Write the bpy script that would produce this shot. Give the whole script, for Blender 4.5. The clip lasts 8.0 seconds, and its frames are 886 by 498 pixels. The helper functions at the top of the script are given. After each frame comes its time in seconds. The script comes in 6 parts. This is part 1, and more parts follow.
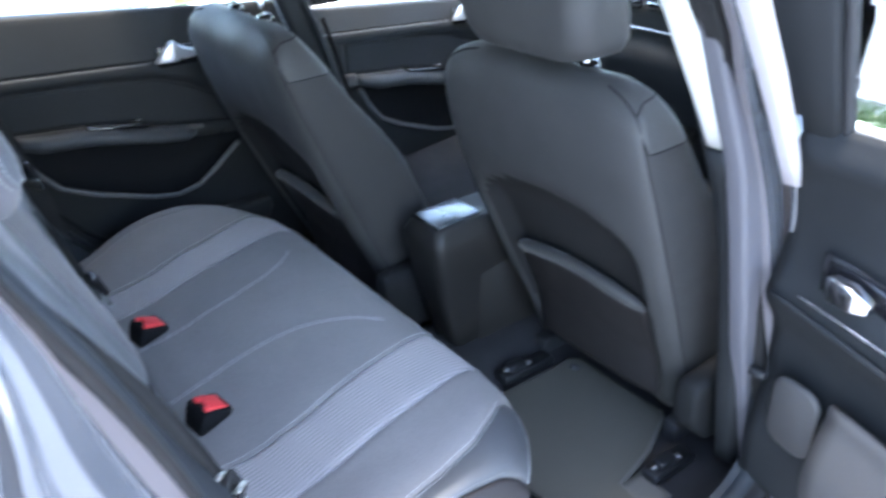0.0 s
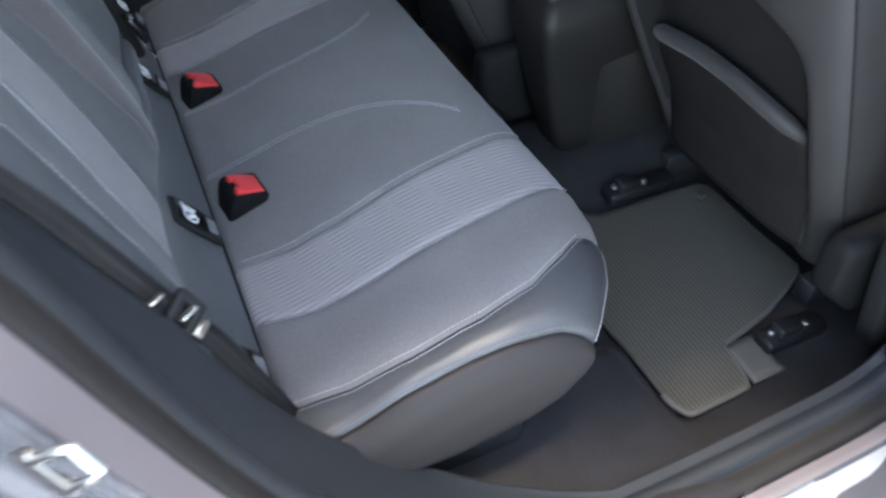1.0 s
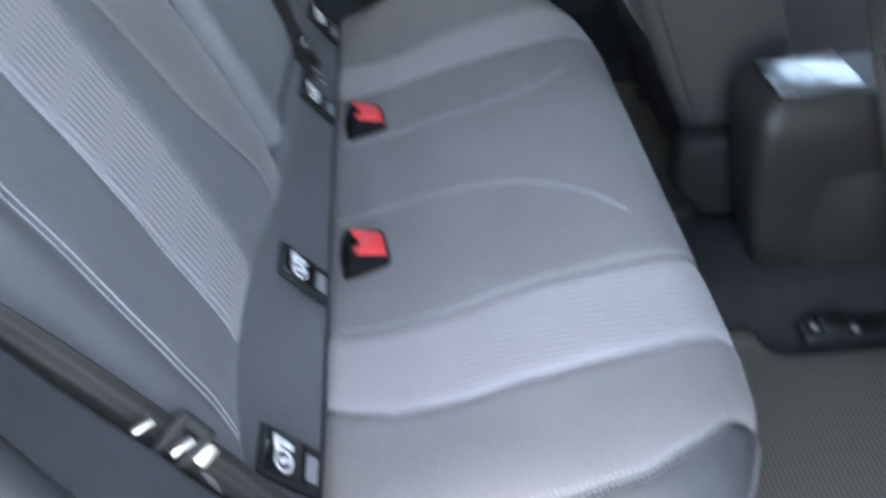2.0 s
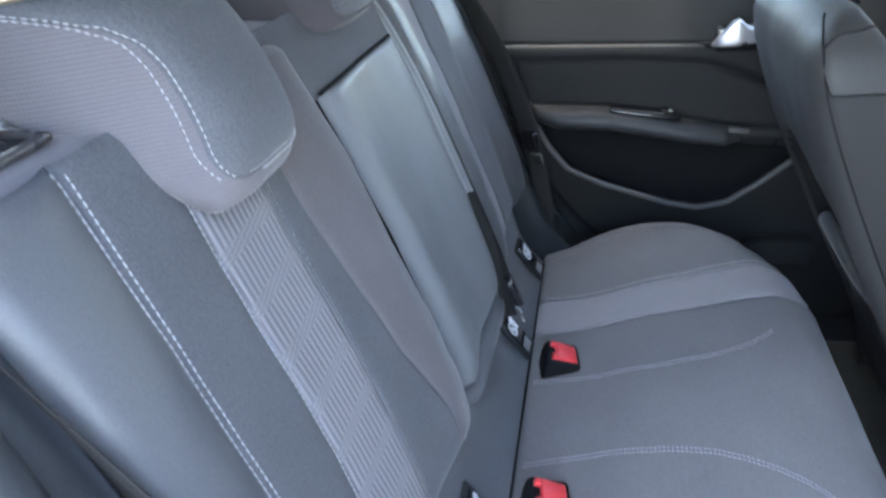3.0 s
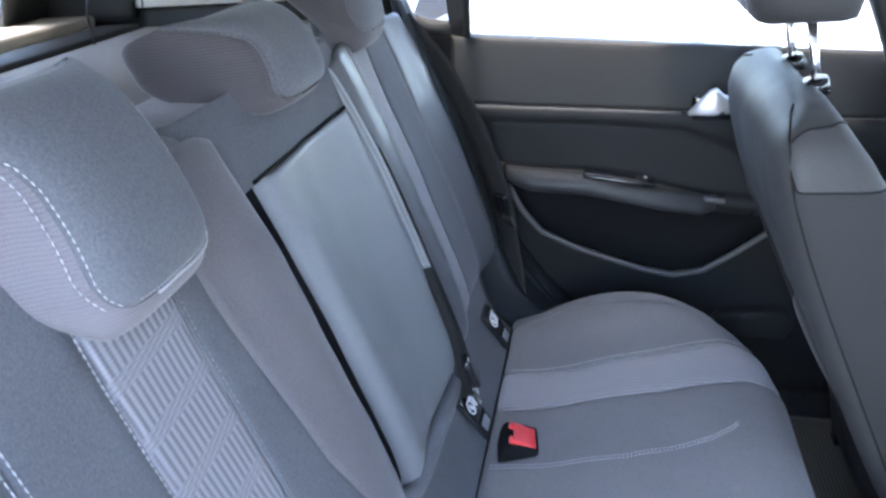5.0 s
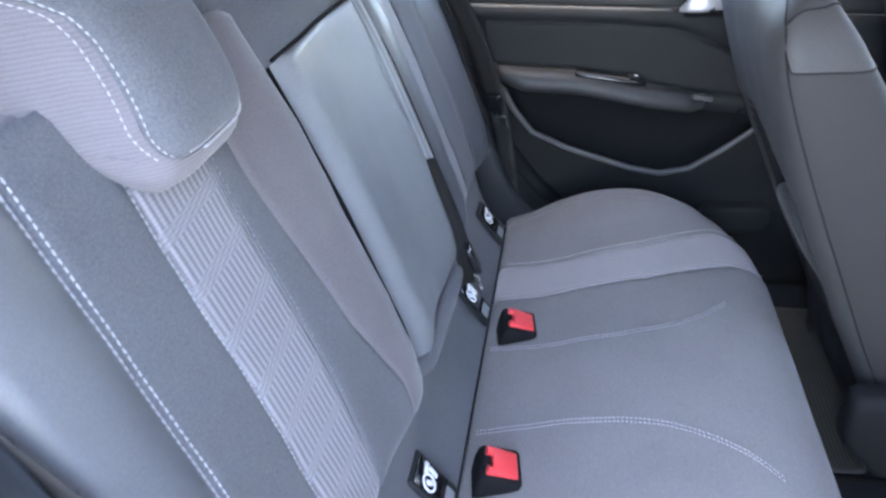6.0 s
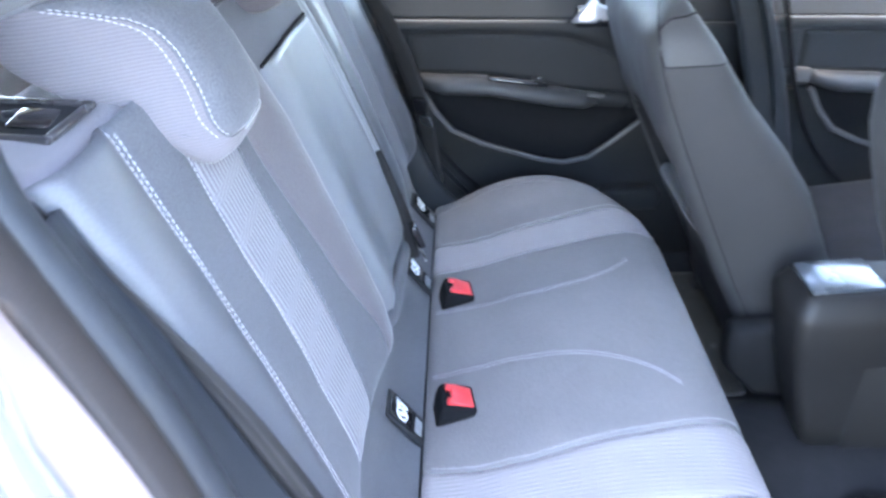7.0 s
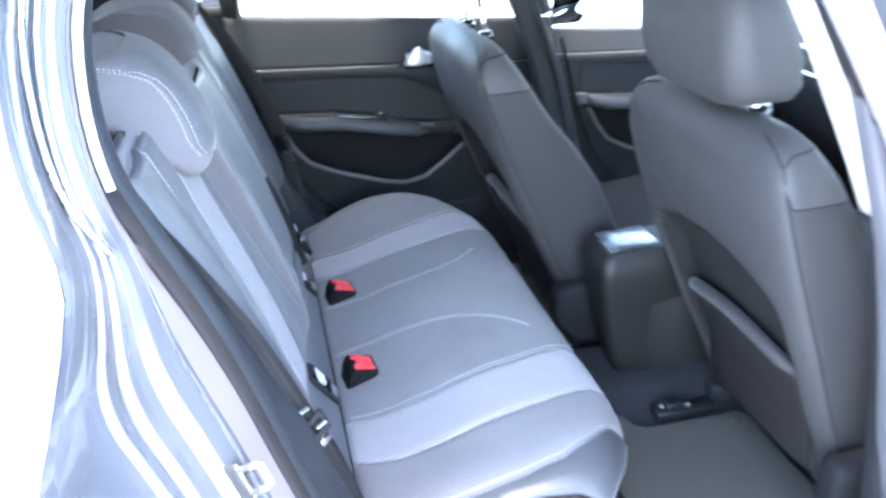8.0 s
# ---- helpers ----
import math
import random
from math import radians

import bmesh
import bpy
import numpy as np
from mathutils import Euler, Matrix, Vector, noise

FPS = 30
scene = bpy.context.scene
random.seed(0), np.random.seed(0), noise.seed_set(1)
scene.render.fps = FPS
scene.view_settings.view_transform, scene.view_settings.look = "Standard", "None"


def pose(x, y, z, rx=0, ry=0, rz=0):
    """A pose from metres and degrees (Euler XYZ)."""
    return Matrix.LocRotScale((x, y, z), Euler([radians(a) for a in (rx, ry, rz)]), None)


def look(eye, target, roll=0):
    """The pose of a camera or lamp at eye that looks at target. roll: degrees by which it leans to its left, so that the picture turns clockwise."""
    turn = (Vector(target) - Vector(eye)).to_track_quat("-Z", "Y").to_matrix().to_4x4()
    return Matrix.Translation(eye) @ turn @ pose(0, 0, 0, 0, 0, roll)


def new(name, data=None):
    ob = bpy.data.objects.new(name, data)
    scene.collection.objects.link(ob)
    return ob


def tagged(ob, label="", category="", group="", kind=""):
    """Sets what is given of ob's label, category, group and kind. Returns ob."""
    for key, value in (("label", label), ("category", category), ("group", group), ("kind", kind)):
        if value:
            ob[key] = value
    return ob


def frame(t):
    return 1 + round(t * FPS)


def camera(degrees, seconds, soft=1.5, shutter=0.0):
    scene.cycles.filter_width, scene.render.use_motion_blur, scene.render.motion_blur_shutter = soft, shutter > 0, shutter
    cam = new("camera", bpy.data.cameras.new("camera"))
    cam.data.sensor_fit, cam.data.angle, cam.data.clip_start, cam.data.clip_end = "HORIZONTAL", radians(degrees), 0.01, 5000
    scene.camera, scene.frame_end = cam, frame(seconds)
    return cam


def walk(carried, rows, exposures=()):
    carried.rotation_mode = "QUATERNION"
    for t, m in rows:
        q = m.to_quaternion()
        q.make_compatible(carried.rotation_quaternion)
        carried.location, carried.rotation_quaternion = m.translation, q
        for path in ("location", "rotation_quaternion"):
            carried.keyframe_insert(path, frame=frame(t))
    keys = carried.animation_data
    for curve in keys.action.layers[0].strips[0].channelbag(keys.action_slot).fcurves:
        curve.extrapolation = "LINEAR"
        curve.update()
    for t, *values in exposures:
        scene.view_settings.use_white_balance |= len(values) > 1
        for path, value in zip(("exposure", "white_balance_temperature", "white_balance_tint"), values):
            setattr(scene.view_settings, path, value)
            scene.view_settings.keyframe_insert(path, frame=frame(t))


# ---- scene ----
cam = camera(61.2, 8.0, 2.6, 0.5)
PATH = [
    (0, (-0.184, -1.226, 1.385), (0.862, 0.174, 0.413), -1.5),
    (0.2, (-0.198, -1.22, 1.389), (0.764, 0.21, 0.394), -2.6),
    (0.4, (-0.165, -1.195, 1.359), (0.743, 0.235, 0.315), -2.7),
    (0.5, (-0.135, -1.176, 1.341), (0.711, 0.244, 0.215), -2.1),
    (0.6, (-0.081, -1.169, 1.323), (0.641, 0.242, 0.103), -2.0),
    (0.7, (-0.039, -1.15, 1.305), (0.585, 0.221, 0.005), -1.5),
    (0.8, (-0.016, -1.13, 1.29), (0.557, 0.201, -0.088), -2.7),
    (1, (0.033, -1.079, 1.241), (0.572, 0.223, -0.178), -2.9),
    (1.5, (0.145, -0.959, 1.193), (0.507, 0.333, -0.29), -3.7),
    (1.8, (0.158, -0.913, 1.192), (0.371, 0.418, -0.272), -3.6),
    (2, (0.177, -0.909, 1.213), (0.218, 0.536, -0.168), -4.3),
    (2.2, (0.183, -0.902, 1.227), (0.038, 0.654, -0.021), -6.5),
    (3.3, (0.166, -0.869, 1.284), (-0.268, 0.872, 0.4), -6.3),
    (3.5, (0.178, -0.847, 1.288), (-0.21, 0.903, 0.4), -5.4),
    (4, (0.193, -0.805, 1.319), (-0.176, 0.976, 0.487), -3.9),
    (4.1, (0.199, -0.794, 1.332), (-0.181, 0.984, 0.499), -3.7),
    (4.2, (0.199, -0.788, 1.331), (-0.189, 0.995, 0.511), -3.6),
    (5.3, (0.224, -0.806, 1.306), (-0.194, 0.93, 0.404), -4.9),
    (5.5, (0.208, -0.819, 1.292), (-0.191, 0.898, 0.348), -4.6),
    (6, (0.185, -0.862, 1.291), (-0.159, 0.814, 0.255), -4.5),
    (6.5, (0.167, -0.951, 1.321), (-0.091, 0.745, 0.293), -4.2),
    (7, (0.13, -1.082, 1.342), (0.047, 0.639, 0.327), -3.4),
    (7.3, (0.078, -1.194, 1.362), (0.166, 0.529, 0.371), -1.8),
    (7.5, (0.068, -1.255, 1.382), (0.207, 0.488, 0.412), -1.9),
    (7.7, (0.034, -1.312, 1.394), (0.264, 0.424, 0.45), -2.3),
    (8, (-0.024, -1.403, 1.421), (0.386, 0.321, 0.492), -2.0),
]
EXPOSURES = [(0.0, 3.93, 6800, 10), (0.5, 3.4, 7300, 10), (1.0, 3.5, 8000, 10), (1.5, 4.12, 8500, 10), (2.0, 4.25, 8100, 10), (3.5, 4.1, 7200, 13), (4.0, 4.35, 7050, 13), (5.5, 4.3, 7150, 17), (6.0, 4.6, 7400, 18), (6.5, 5.18, 7000, 14), (7.0, 5.0, 7000, 15), (7.5, 5.08, 7000, 15), (8.0, 4.80, 6850, 12)]
walk(cam, [(t, look(eye, target, roll)) for t, eye, target, roll in PATH], EXPOSURES)

# ---- place ----
# World: a bright day under a thinly veiled sky, sun high overhead.
world = bpy.data.worlds.new("sky")
scene.world = world
world.use_nodes = True
wn = world.node_tree.nodes
sky = wn.new("ShaderNodeTexSky")
sky.sky_type = "NISHITA"
sky.sun_disc = False
SUN_EL, SUN_AZ = 84.5, 245.0          # azimuth: degrees from +x, counter-clockwise
sky.sun_elevation = radians(SUN_EL)
sky.sun_rotation = radians(90 - SUN_AZ)
sky.air_density, sky.dust_density, sky.ozone_density = 1.0, 0.6, 1.2
wn["Background"].inputs["Strength"].default_value = 0.15
world.node_tree.links.new(sky.outputs[0], wn["Background"].inputs["Color"])
sun = new("sun", bpy.data.lights.new("sun", "SUN"))
sun.data.energy, sun.data.angle, sun.data.color = 0.6, radians(10), (1.0, 0.975, 0.94)
sx, sy, sz = (math.cos(radians(SUN_EL)) * math.cos(radians(SUN_AZ)), math.cos(radians(SUN_EL)) * math.sin(radians(SUN_AZ)), math.sin(radians(SUN_EL)))
sun.matrix_world = look((sx * 20, sy * 20, sz * 20), (0, 0, 0))


# ---- materials ----
def material(name, colour, rough=0.7, metal=0.0, vary=0.15, scale=8.0, grain=0.0, grain_scale=600.0, coat=0.0, sheen=0.0, spec=0.5):
    """A surface with slow colour variation, fine grain relief and uneven roughness."""
    m = bpy.data.materials.new(name)
    m.use_nodes = True
    t = m.node_tree
    n, l = t.nodes, t.links
    b = n["Principled BSDF"]
    co = n.new("ShaderNodeTexCoord")
    slow = n.new("ShaderNodeTexNoise")
    slow.inputs["Scale"].default_value, slow.inputs["Detail"].default_value = scale, 6.0
    fine = n.new("ShaderNodeTexNoise")
    fine.inputs["Scale"].default_value, fine.inputs["Detail"].default_value = grain_scale, 2.0
    for k in (slow, fine):
        l.new(co.outputs["Object"], k.inputs["Vector"])
    both = n.new("ShaderNodeMath")
    both.operation = "MULTIPLY_ADD"
    both.inputs[1].default_value, both.inputs[2].default_value = 0.68, 0.0
    l.new(fine.outputs["Fac"], both.inputs[0])
    add = n.new("ShaderNodeMath")
    add.operation = "MULTIPLY_ADD"
    add.inputs[1].default_value = 0.32
    l.new(slow.outputs["Fac"], add.inputs[0])
    l.new(both.outputs[0], add.inputs[2])
    ramp = n.new("ShaderNodeMapRange")
    ramp.inputs["From Min"].default_value, ramp.inputs["From Max"].default_value = 0.3, 0.7
    ramp.inputs["To Min"].default_value, ramp.inputs["To Max"].default_value = 1 - vary, 1 + vary
    l.new(add.outputs[0], ramp.inputs["Value"])
    mul = n.new("ShaderNodeVectorMath")
    mul.operation = "SCALE"
    mul.inputs[0].default_value = colour
    l.new(ramp.outputs[0], mul.inputs["Scale"])
    l.new(mul.outputs[0], b.inputs["Base Color"])
    rr = n.new("ShaderNodeMapRange")
    rr.inputs["From Min"].default_value, rr.inputs["From Max"].default_value = 0.3, 0.7
    rr.inputs["To Min"].default_value, rr.inputs["To Max"].default_value = max(rough - 0.08, 0.02), min(rough + 0.08, 1.0)
    l.new(slow.outputs["Fac"], rr.inputs["Value"])
    l.new(rr.outputs[0], b.inputs["Roughness"])
    b.inputs["Metallic"].default_value = metal
    b.inputs["Coat Weight"].default_value = coat
    b.inputs["Coat Roughness"].default_value = 0.04
    b.inputs["Sheen Weight"].default_value = sheen
    b.inputs["Sheen Roughness"].default_value = 0.4
    b.inputs["Specular IOR Level"].default_value = spec
    if grain:
        bump = n.new("ShaderNodeBump")
        bump.inputs["Strength"].default_value, bump.inputs["Distance"].default_value = grain, 0.0008
        l.new(fine.outputs["Fac"], bump.inputs["Height"])
        l.new(bump.outputs[0], b.inputs["Normal"])
    return m


def weave(name, dark, light, period, share, band=0.0, band_period=0.06, slant=0.0, hatch=True, rough=0.85, sheen=0.2, depth=0.6):
    """Cloth woven in ribs along u (metres of the mesh's UV map), crossed by slanting lighter bands."""
    m = material(name, (1, 1, 1), rough, vary=0.1, scale=14, grain=0.3, grain_scale=900, sheen=sheen, spec=0.3)
    t = m.node_tree
    n, l = t.nodes, t.links
    b = n["Principled BSDF"]
    uv = n.new("ShaderNodeUVMap")
    sep = n.new("ShaderNodeSeparateXYZ")
    l.new(uv.outputs[0], sep.inputs[0])

    def calc(op, a, c=None, d=None):
        k = n.new("ShaderNodeMath")
        k.operation = op
        for i, v in enumerate((a, c, d)):
            if v is None:
                continue
            if isinstance(v, (int, float)):
                k.inputs[i].default_value = v
            else:
                l.new(v, k.inputs[i])
        return k.outputs[0]

    wave = calc("MULTIPLY_ADD", calc("SINE", calc("MULTIPLY", sep.outputs["Y"], 2 * math.pi / period)), 0.5, 0.5)
    thread = calc("MULTIPLY_ADD", calc("SINE", calc("MULTIPLY", sep.outputs["X"], 2 * math.pi / 0.0036)), 0.13, 0.0)
    f = calc("GREATER_THAN", wave, 1 - share) if depth > 1 else calc("SMOOTH_MIN", calc("MULTIPLY", wave, share * 2), 1.0, 0.2)
    if band:
        along = calc("MULTIPLY_ADD", sep.outputs["Y"], slant, sep.outputs["X"])
        cross = calc("MULTIPLY_ADD", calc("SINE", calc("MULTIPLY", along, 2 * math.pi / band_period)), 0.5, 0.5)
        mask = n.new("ShaderNodeMapRange")
        mask.interpolation_type = "SMOOTHSTEP"
        mask.inputs["From Min"].default_value, mask.inputs["From Max"].default_value = (0.78, 0.86) if hatch else (0.52, 0.80)
        l.new(cross, mask.inputs["Value"])
        tilt = calc("MULTIPLY_ADD", sep.outputs["Y"], -0.27 if slant < 0 else 0.5, calc("MULTIPLY", sep.outputs["X"], 0.9 if slant < 0 else -0.9))
        herring = calc("MULTIPLY_ADD", calc("SINE", calc("MULTIPLY", tilt, 2 * math.pi / (0.0046 if hatch else 0.0034))), 0.22 if hatch else 0.08, 0.36 + 0.35 * band)
        pick = n.new("ShaderNodeMix")
        uneven = n.new("ShaderNodeTexNoise")
        uneven.inputs["Scale"].default_value, uneven.inputs["Detail"].default_value = 26.0, 2.0
        l.new(uv.outputs[0], uneven.inputs["Vector"])
        fade = n.new("ShaderNodeMapRange")
        fade.inputs["From Min"].default_value, fade.inputs["From Max"].default_value = 0.35, 0.65
        fade.inputs["To Min"].default_value = 0.75 if hatch else 0.45
        l.new(uneven.outputs["Fac"], fade.inputs["Value"])
        l.new(calc("MULTIPLY", mask.outputs[0], fade.outputs[0]), pick.inputs[0])
        l.new(f, pick.inputs[2])
        l.new(herring, pick.inputs[3])
        f = pick.outputs[0]
    f = calc("ADD", f, thread)
    mix = n.new("ShaderNodeMix")
    mix.data_type = "RGBA"
    mix.clamp_factor = True
    mix.inputs[6].default_value, mix.inputs[7].default_value = (*dark, 1), (*light, 1)
    l.new(f, mix.inputs[0])
    old = b.inputs["Base Color"].links[0].from_node
    mult = n.new("ShaderNodeMix")
    mult.data_type, mult.blend_type = "RGBA", "MULTIPLY"
    mult.inputs[0].default_value = 1.0
    l.new(mix.outputs[2], mult.inputs[6])
    l.new(old.outputs[0], mult.inputs[7])
    l.new(mult.outputs[2], b.inputs["Base Color"])
    bump = n.new("ShaderNodeBump")
    bump.inputs["Strength"].default_value, bump.inputs["Distance"].default_value = 0.35, 0.0012
    l.new(f, bump.inputs["Height"])
    l.new(b.inputs["Normal"].links[0].from_node.outputs[0], bump.inputs["Normal"])
    l.new(bump.outputs[0], b.inputs["Normal"])
    return m


# cloth and stripes: cushion copies lightened, backrest copies darkened for the light on each
cloth = material("lit_cushion_cloth", (0.188, 0.175, 0.170), 0.92, vary=0.20, scale=9, grain=0.45, grain_scale=430, sheen=0.12, spec=0.18)
cloth_back = material("shaded_back_cloth", (0.102, 0.104, 0.112), 0.92, vary=0.24, scale=9, grain=0.6, grain_scale=430, sheen=0.12, spec=0.18)
ribbed = weave("lit_ribbed_cloth", (0.222, 0.201, 0.201), (0.355, 0.322, 0.320), 0.0080, 0.60, band=0.55, band_period=0.055, slant=0.30, hatch=False, sheen=0.2)
ribbed_back = weave("shaded_ribbed_cloth", (0.118, 0.113, 0.121), (0.245, 0.234, 0.248), 0.0080, 0.58, band=0.7, band_period=0.049, slant=-0.09, sheen=0.2)
head_cloth = material("mauve_grey_cloth", (0.150, 0.140, 0.150), 0.9, vary=0.16, scale=12, grain=0.8, grain_scale=900, sheen=0.3, spec=0.25)
inner_cloth = material("mauve_bolster_cloth", (0.112, 0.102, 0.107), 0.9, vary=0.16, scale=12, grain=0.7, grain_scale=430, sheen=0.25, spec=0.25)
armrest_skin = material("armrest_leatherette", (0.165, 0.171, 0.181), 0.50, vary=0.08, scale=8, grain=0.3, grain_scale=420)
rim_cloth = material("padded_rim_cloth", (0.036, 0.0345, 0.0345), 0.7, vary=0.16, scale=12, grain=0.5, grain_scale=900, sheen=0.2)
console_plastic = material("brown_black_plastic", (0.017, 0.0158, 0.0154), 0.5, vary=0.12, scale=6, grain=0.4, grain_scale=500, spec=0.35)
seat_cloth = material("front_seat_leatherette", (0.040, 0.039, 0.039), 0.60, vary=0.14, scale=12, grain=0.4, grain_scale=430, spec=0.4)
seat_shell_cloth = material("darkened_seat_cloth", (0.0150, 0.0144, 0.0150), 0.85, vary=0.18, scale=12, grain=0.6, grain_scale=900, spec=0.25)
leather = material("grey_leatherette", (0.086, 0.089, 0.096), 0.42, vary=0.12, scale=10, grain=0.35, grain_scale=420)
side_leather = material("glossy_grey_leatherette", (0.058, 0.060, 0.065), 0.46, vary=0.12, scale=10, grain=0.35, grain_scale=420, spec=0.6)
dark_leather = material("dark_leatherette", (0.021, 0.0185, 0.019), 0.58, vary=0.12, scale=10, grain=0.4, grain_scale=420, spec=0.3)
dark_thread = material("charcoal_thread", (0.05, 0.048, 0.05), 0.8, vary=0.1)
grey_thread = material("grey_thread", (0.17, 0.165, 0.17), 0.8, vary=0.1)
thread_mat = material("pale_thread", (0.40, 0.39, 0.40), 0.7, vary=0.1)
trim = material("black_grained_plastic", (0.017, 0.018, 0.0195), 0.66, vary=0.12, scale=6, grain=0.5, grain_scale=500, spec=0.25)
trim_soft = material("soft_dark_plastic", (0.0165, 0.0175, 0.019), 0.66, vary=0.1, scale=6, grain=0.4, grain_scale=450, spec=0.24)
arch_plastic = material("grey_trim_plastic", (0.018, 0.0215, 0.026), 0.48, vary=0.1, scale=6, grain=0.4, grain_scale=450, spec=0.28)
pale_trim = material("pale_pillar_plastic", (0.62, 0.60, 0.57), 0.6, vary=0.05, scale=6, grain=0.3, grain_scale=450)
flange_lit = material("lit_mauve_paint", (0.40, 0.365, 0.375), 0.45, vary=0.06, scale=5, grain=0.1)
seal_cloth = material("soft_door_seal", (0.015, 0.014, 0.0145), 0.75, vary=0.2, scale=20, grain=0.3, spec=0.3)
# flange and pillar: the body's silver paint, turned dark and mauve for shade
flange_paint = material("shaded_flange_paint", (0.150, 0.134, 0.143), 0.42, vary=0.06, scale=5, grain=0.1)
pillar_paint = material("shaded_pillar_paint", (0.105, 0.100, 0.112), 0.45, vary=0.06, scale=5, grain=0.1)
beige_trim = material("beige_hatch_trim", (0.36, 0.31, 0.25), 0.7, vary=0.08, scale=8, grain=0.3)
low_plastic = material("matt_black_door_plastic", (0.0105, 0.0108, 0.0115), 0.7, vary=0.15, scale=6, grain=0.5, grain_scale=500, spec=0.2)
pad_vinyl = material("grey_pad_vinyl", (0.019, 0.020, 0.0215), 0.6, vary=0.1, scale=6, grain=0.4, grain_scale=450, spec=0.3)
# rim tone is raised for the window light that lands on it
rim_vinyl = material("lit_rim_vinyl", (0.088, 0.086, 0.087), 0.5, vary=0.15, scale=14, grain=0.4, grain_scale=450, spec=0.4)
arm_vinyl = material("lit_arm_vinyl", (0.036, 0.037, 0.040), 0.5, vary=0.1, scale=6, grain=0.4, grain_scale=450, spec=0.4)
flank_cloth = material("shaded_flank_cloth", (0.030, 0.029, 0.029), 0.64, vary=0.16, scale=12, grain=0.6, grain_scale=700, spec=0.25)
bezel_plastic = material("glossy_grey_bezel", (0.035, 0.033, 0.036), 0.25, vary=0.1, scale=10, grain=0.1, coat=0.3)
rubber = material("black_rubber", (0.018, 0.018, 0.020), 0.6, vary=0.2, scale=20, grain=0.2)
rail_steel = material("black_coated_steel", (0.014, 0.014, 0.015), 0.38, vary=0.2, scale=20, grain=0.2, spec=0.4)
gloss_black = material("gloss_black_plastic", (0.010, 0.010, 0.012), 0.12, vary=0.1, coat=0.5)
blue_screen = material("dark_glass", (0.020, 0.024, 0.030), 0.08, vary=0.1, coat=0.6)
lid_gloss = material("glossy_grey_lid", (0.055, 0.065, 0.075), 0.26, vary=0.05, coat=0.8)
chrome = material("chrome", (0.80, 0.80, 0.82), 0.12, metal=1.0, vary=0.05)
satin = material("satin_silver", (0.66, 0.66, 0.67), 0.34, metal=0.75, vary=0.04)
steel = material("zinc_steel", (0.62, 0.61, 0.58), 0.3, metal=1.0, vary=0.12, scale=40)
# the body's silver paint again, darkened for the shade in the jamb
jamb_paint = material("shaded_silver_paint", (0.12, 0.125, 0.140), 0.20, metal=0.35, vary=0.05, scale=4, coat=1.0)
dull_steel = material("dull_steel", (0.30, 0.29, 0.28), 0.4, metal=1.0, vary=0.2, scale=60)
paint = material("silver_metallic_paint", (0.52, 0.515, 0.53), 0.30, metal=0.4, vary=0.04, scale=4, coat=1.0)
wing_cloth = weave("ribbed_wing_cloth", (0.132, 0.121, 0.128), (0.156, 0.144, 0.153), 0.0034, 0.5, sheen=0.15)
shaded_wing = weave("shaded_wing_cloth", (0.066, 0.058, 0.062), (0.090, 0.080, 0.085), 0.0034, 0.5, sheen=0.15)
webbing = weave("belt_webbing", (0.008, 0.0078, 0.008), (0.018, 0.0175, 0.018), 0.0085, 0.4, rough=0.7, sheen=0.0)
web_pale = weave("pale_lit_webbing", (0.17, 0.175, 0.185), (0.27, 0.28, 0.29), 0.0085, 0.5, rough=0.34, sheen=0.1)
red_plastic = material("red_plastic", (0.80, 0.055, 0.060), 0.35, vary=0.06, spec=0.4)
white_print = material("white_print", (0.82, 0.82, 0.82), 0.6, vary=0.05)
carpet = material("dark_carpet", (0.026, 0.0255, 0.027), 0.95, vary=0.40, scale=30, grain=1.0, grain_scale=700, sheen=0.05, spec=0.1)
mat_rubber = weave("ribbed_mat", (0.050, 0.046, 0.037), (0.098, 0.090, 0.074), 0.0074, 0.5, rough=0.7, sheen=0.1)
mat_edge = material("mat_border", (0.095, 0.090, 0.080), 0.65, vary=0.15, scale=20, grain=0.5)
pocket_plastic = material("grey_pocket_plastic", (0.055, 0.051, 0.050), 0.6, vary=0.1, scale=8, grain=0.4, grain_scale=450)
felt = material("black_felt", (0.010, 0.010, 0.011), 0.95, vary=0.2, scale=20, grain=0.6, grain_scale=430, spec=0.1)
head_lining = material("pale_headlining", (0.60, 0.58, 0.55), 0.9, vary=0.06, scale=10, grain=0.5)
shelf_mat = material("shelf_carpet", (0.15, 0.137, 0.130), 0.95, vary=0.2, scale=40, grain=0.8)
concrete = material("pale_concrete", (0.50, 0.503, 0.505), 0.9, vary=0.18, scale=0.9, grain=0.5, grain_scale=90)
bark_wood = material("stained_wood", (0.34, 0.17, 0.07), 0.8, vary=0.3, scale=3, grain=0.5, grain_scale=120)
leaf_green = material("hedge_leaves", (0.06, 0.11, 0.03), 0.55, vary=0.5, scale=2.5)
glass = bpy.data.materials.new("window_glass")
glass.use_nodes = True
gb = glass.node_tree.nodes["Principled BSDF"]
gb.inputs["Base Color"].default_value = (0.92, 0.96, 0.94, 1)
gb.inputs["Roughness"].default_value = 0.0
gb.inputs["Transmission Weight"].default_value = 1.0
gb.inputs["IOR"].default_value = 1.45

# ---- building helpers ----
WORLD = {}


def thing(name, label, category, base=(0, 0, 0), group="", kind=""):
    ob = new(name)
    ob.empty_display_size = 0.05
    ob.matrix_basis = Matrix.Translation(base)
    WORLD[ob] = Matrix.Translation(base)
    return tagged(ob, label, category, group, kind)


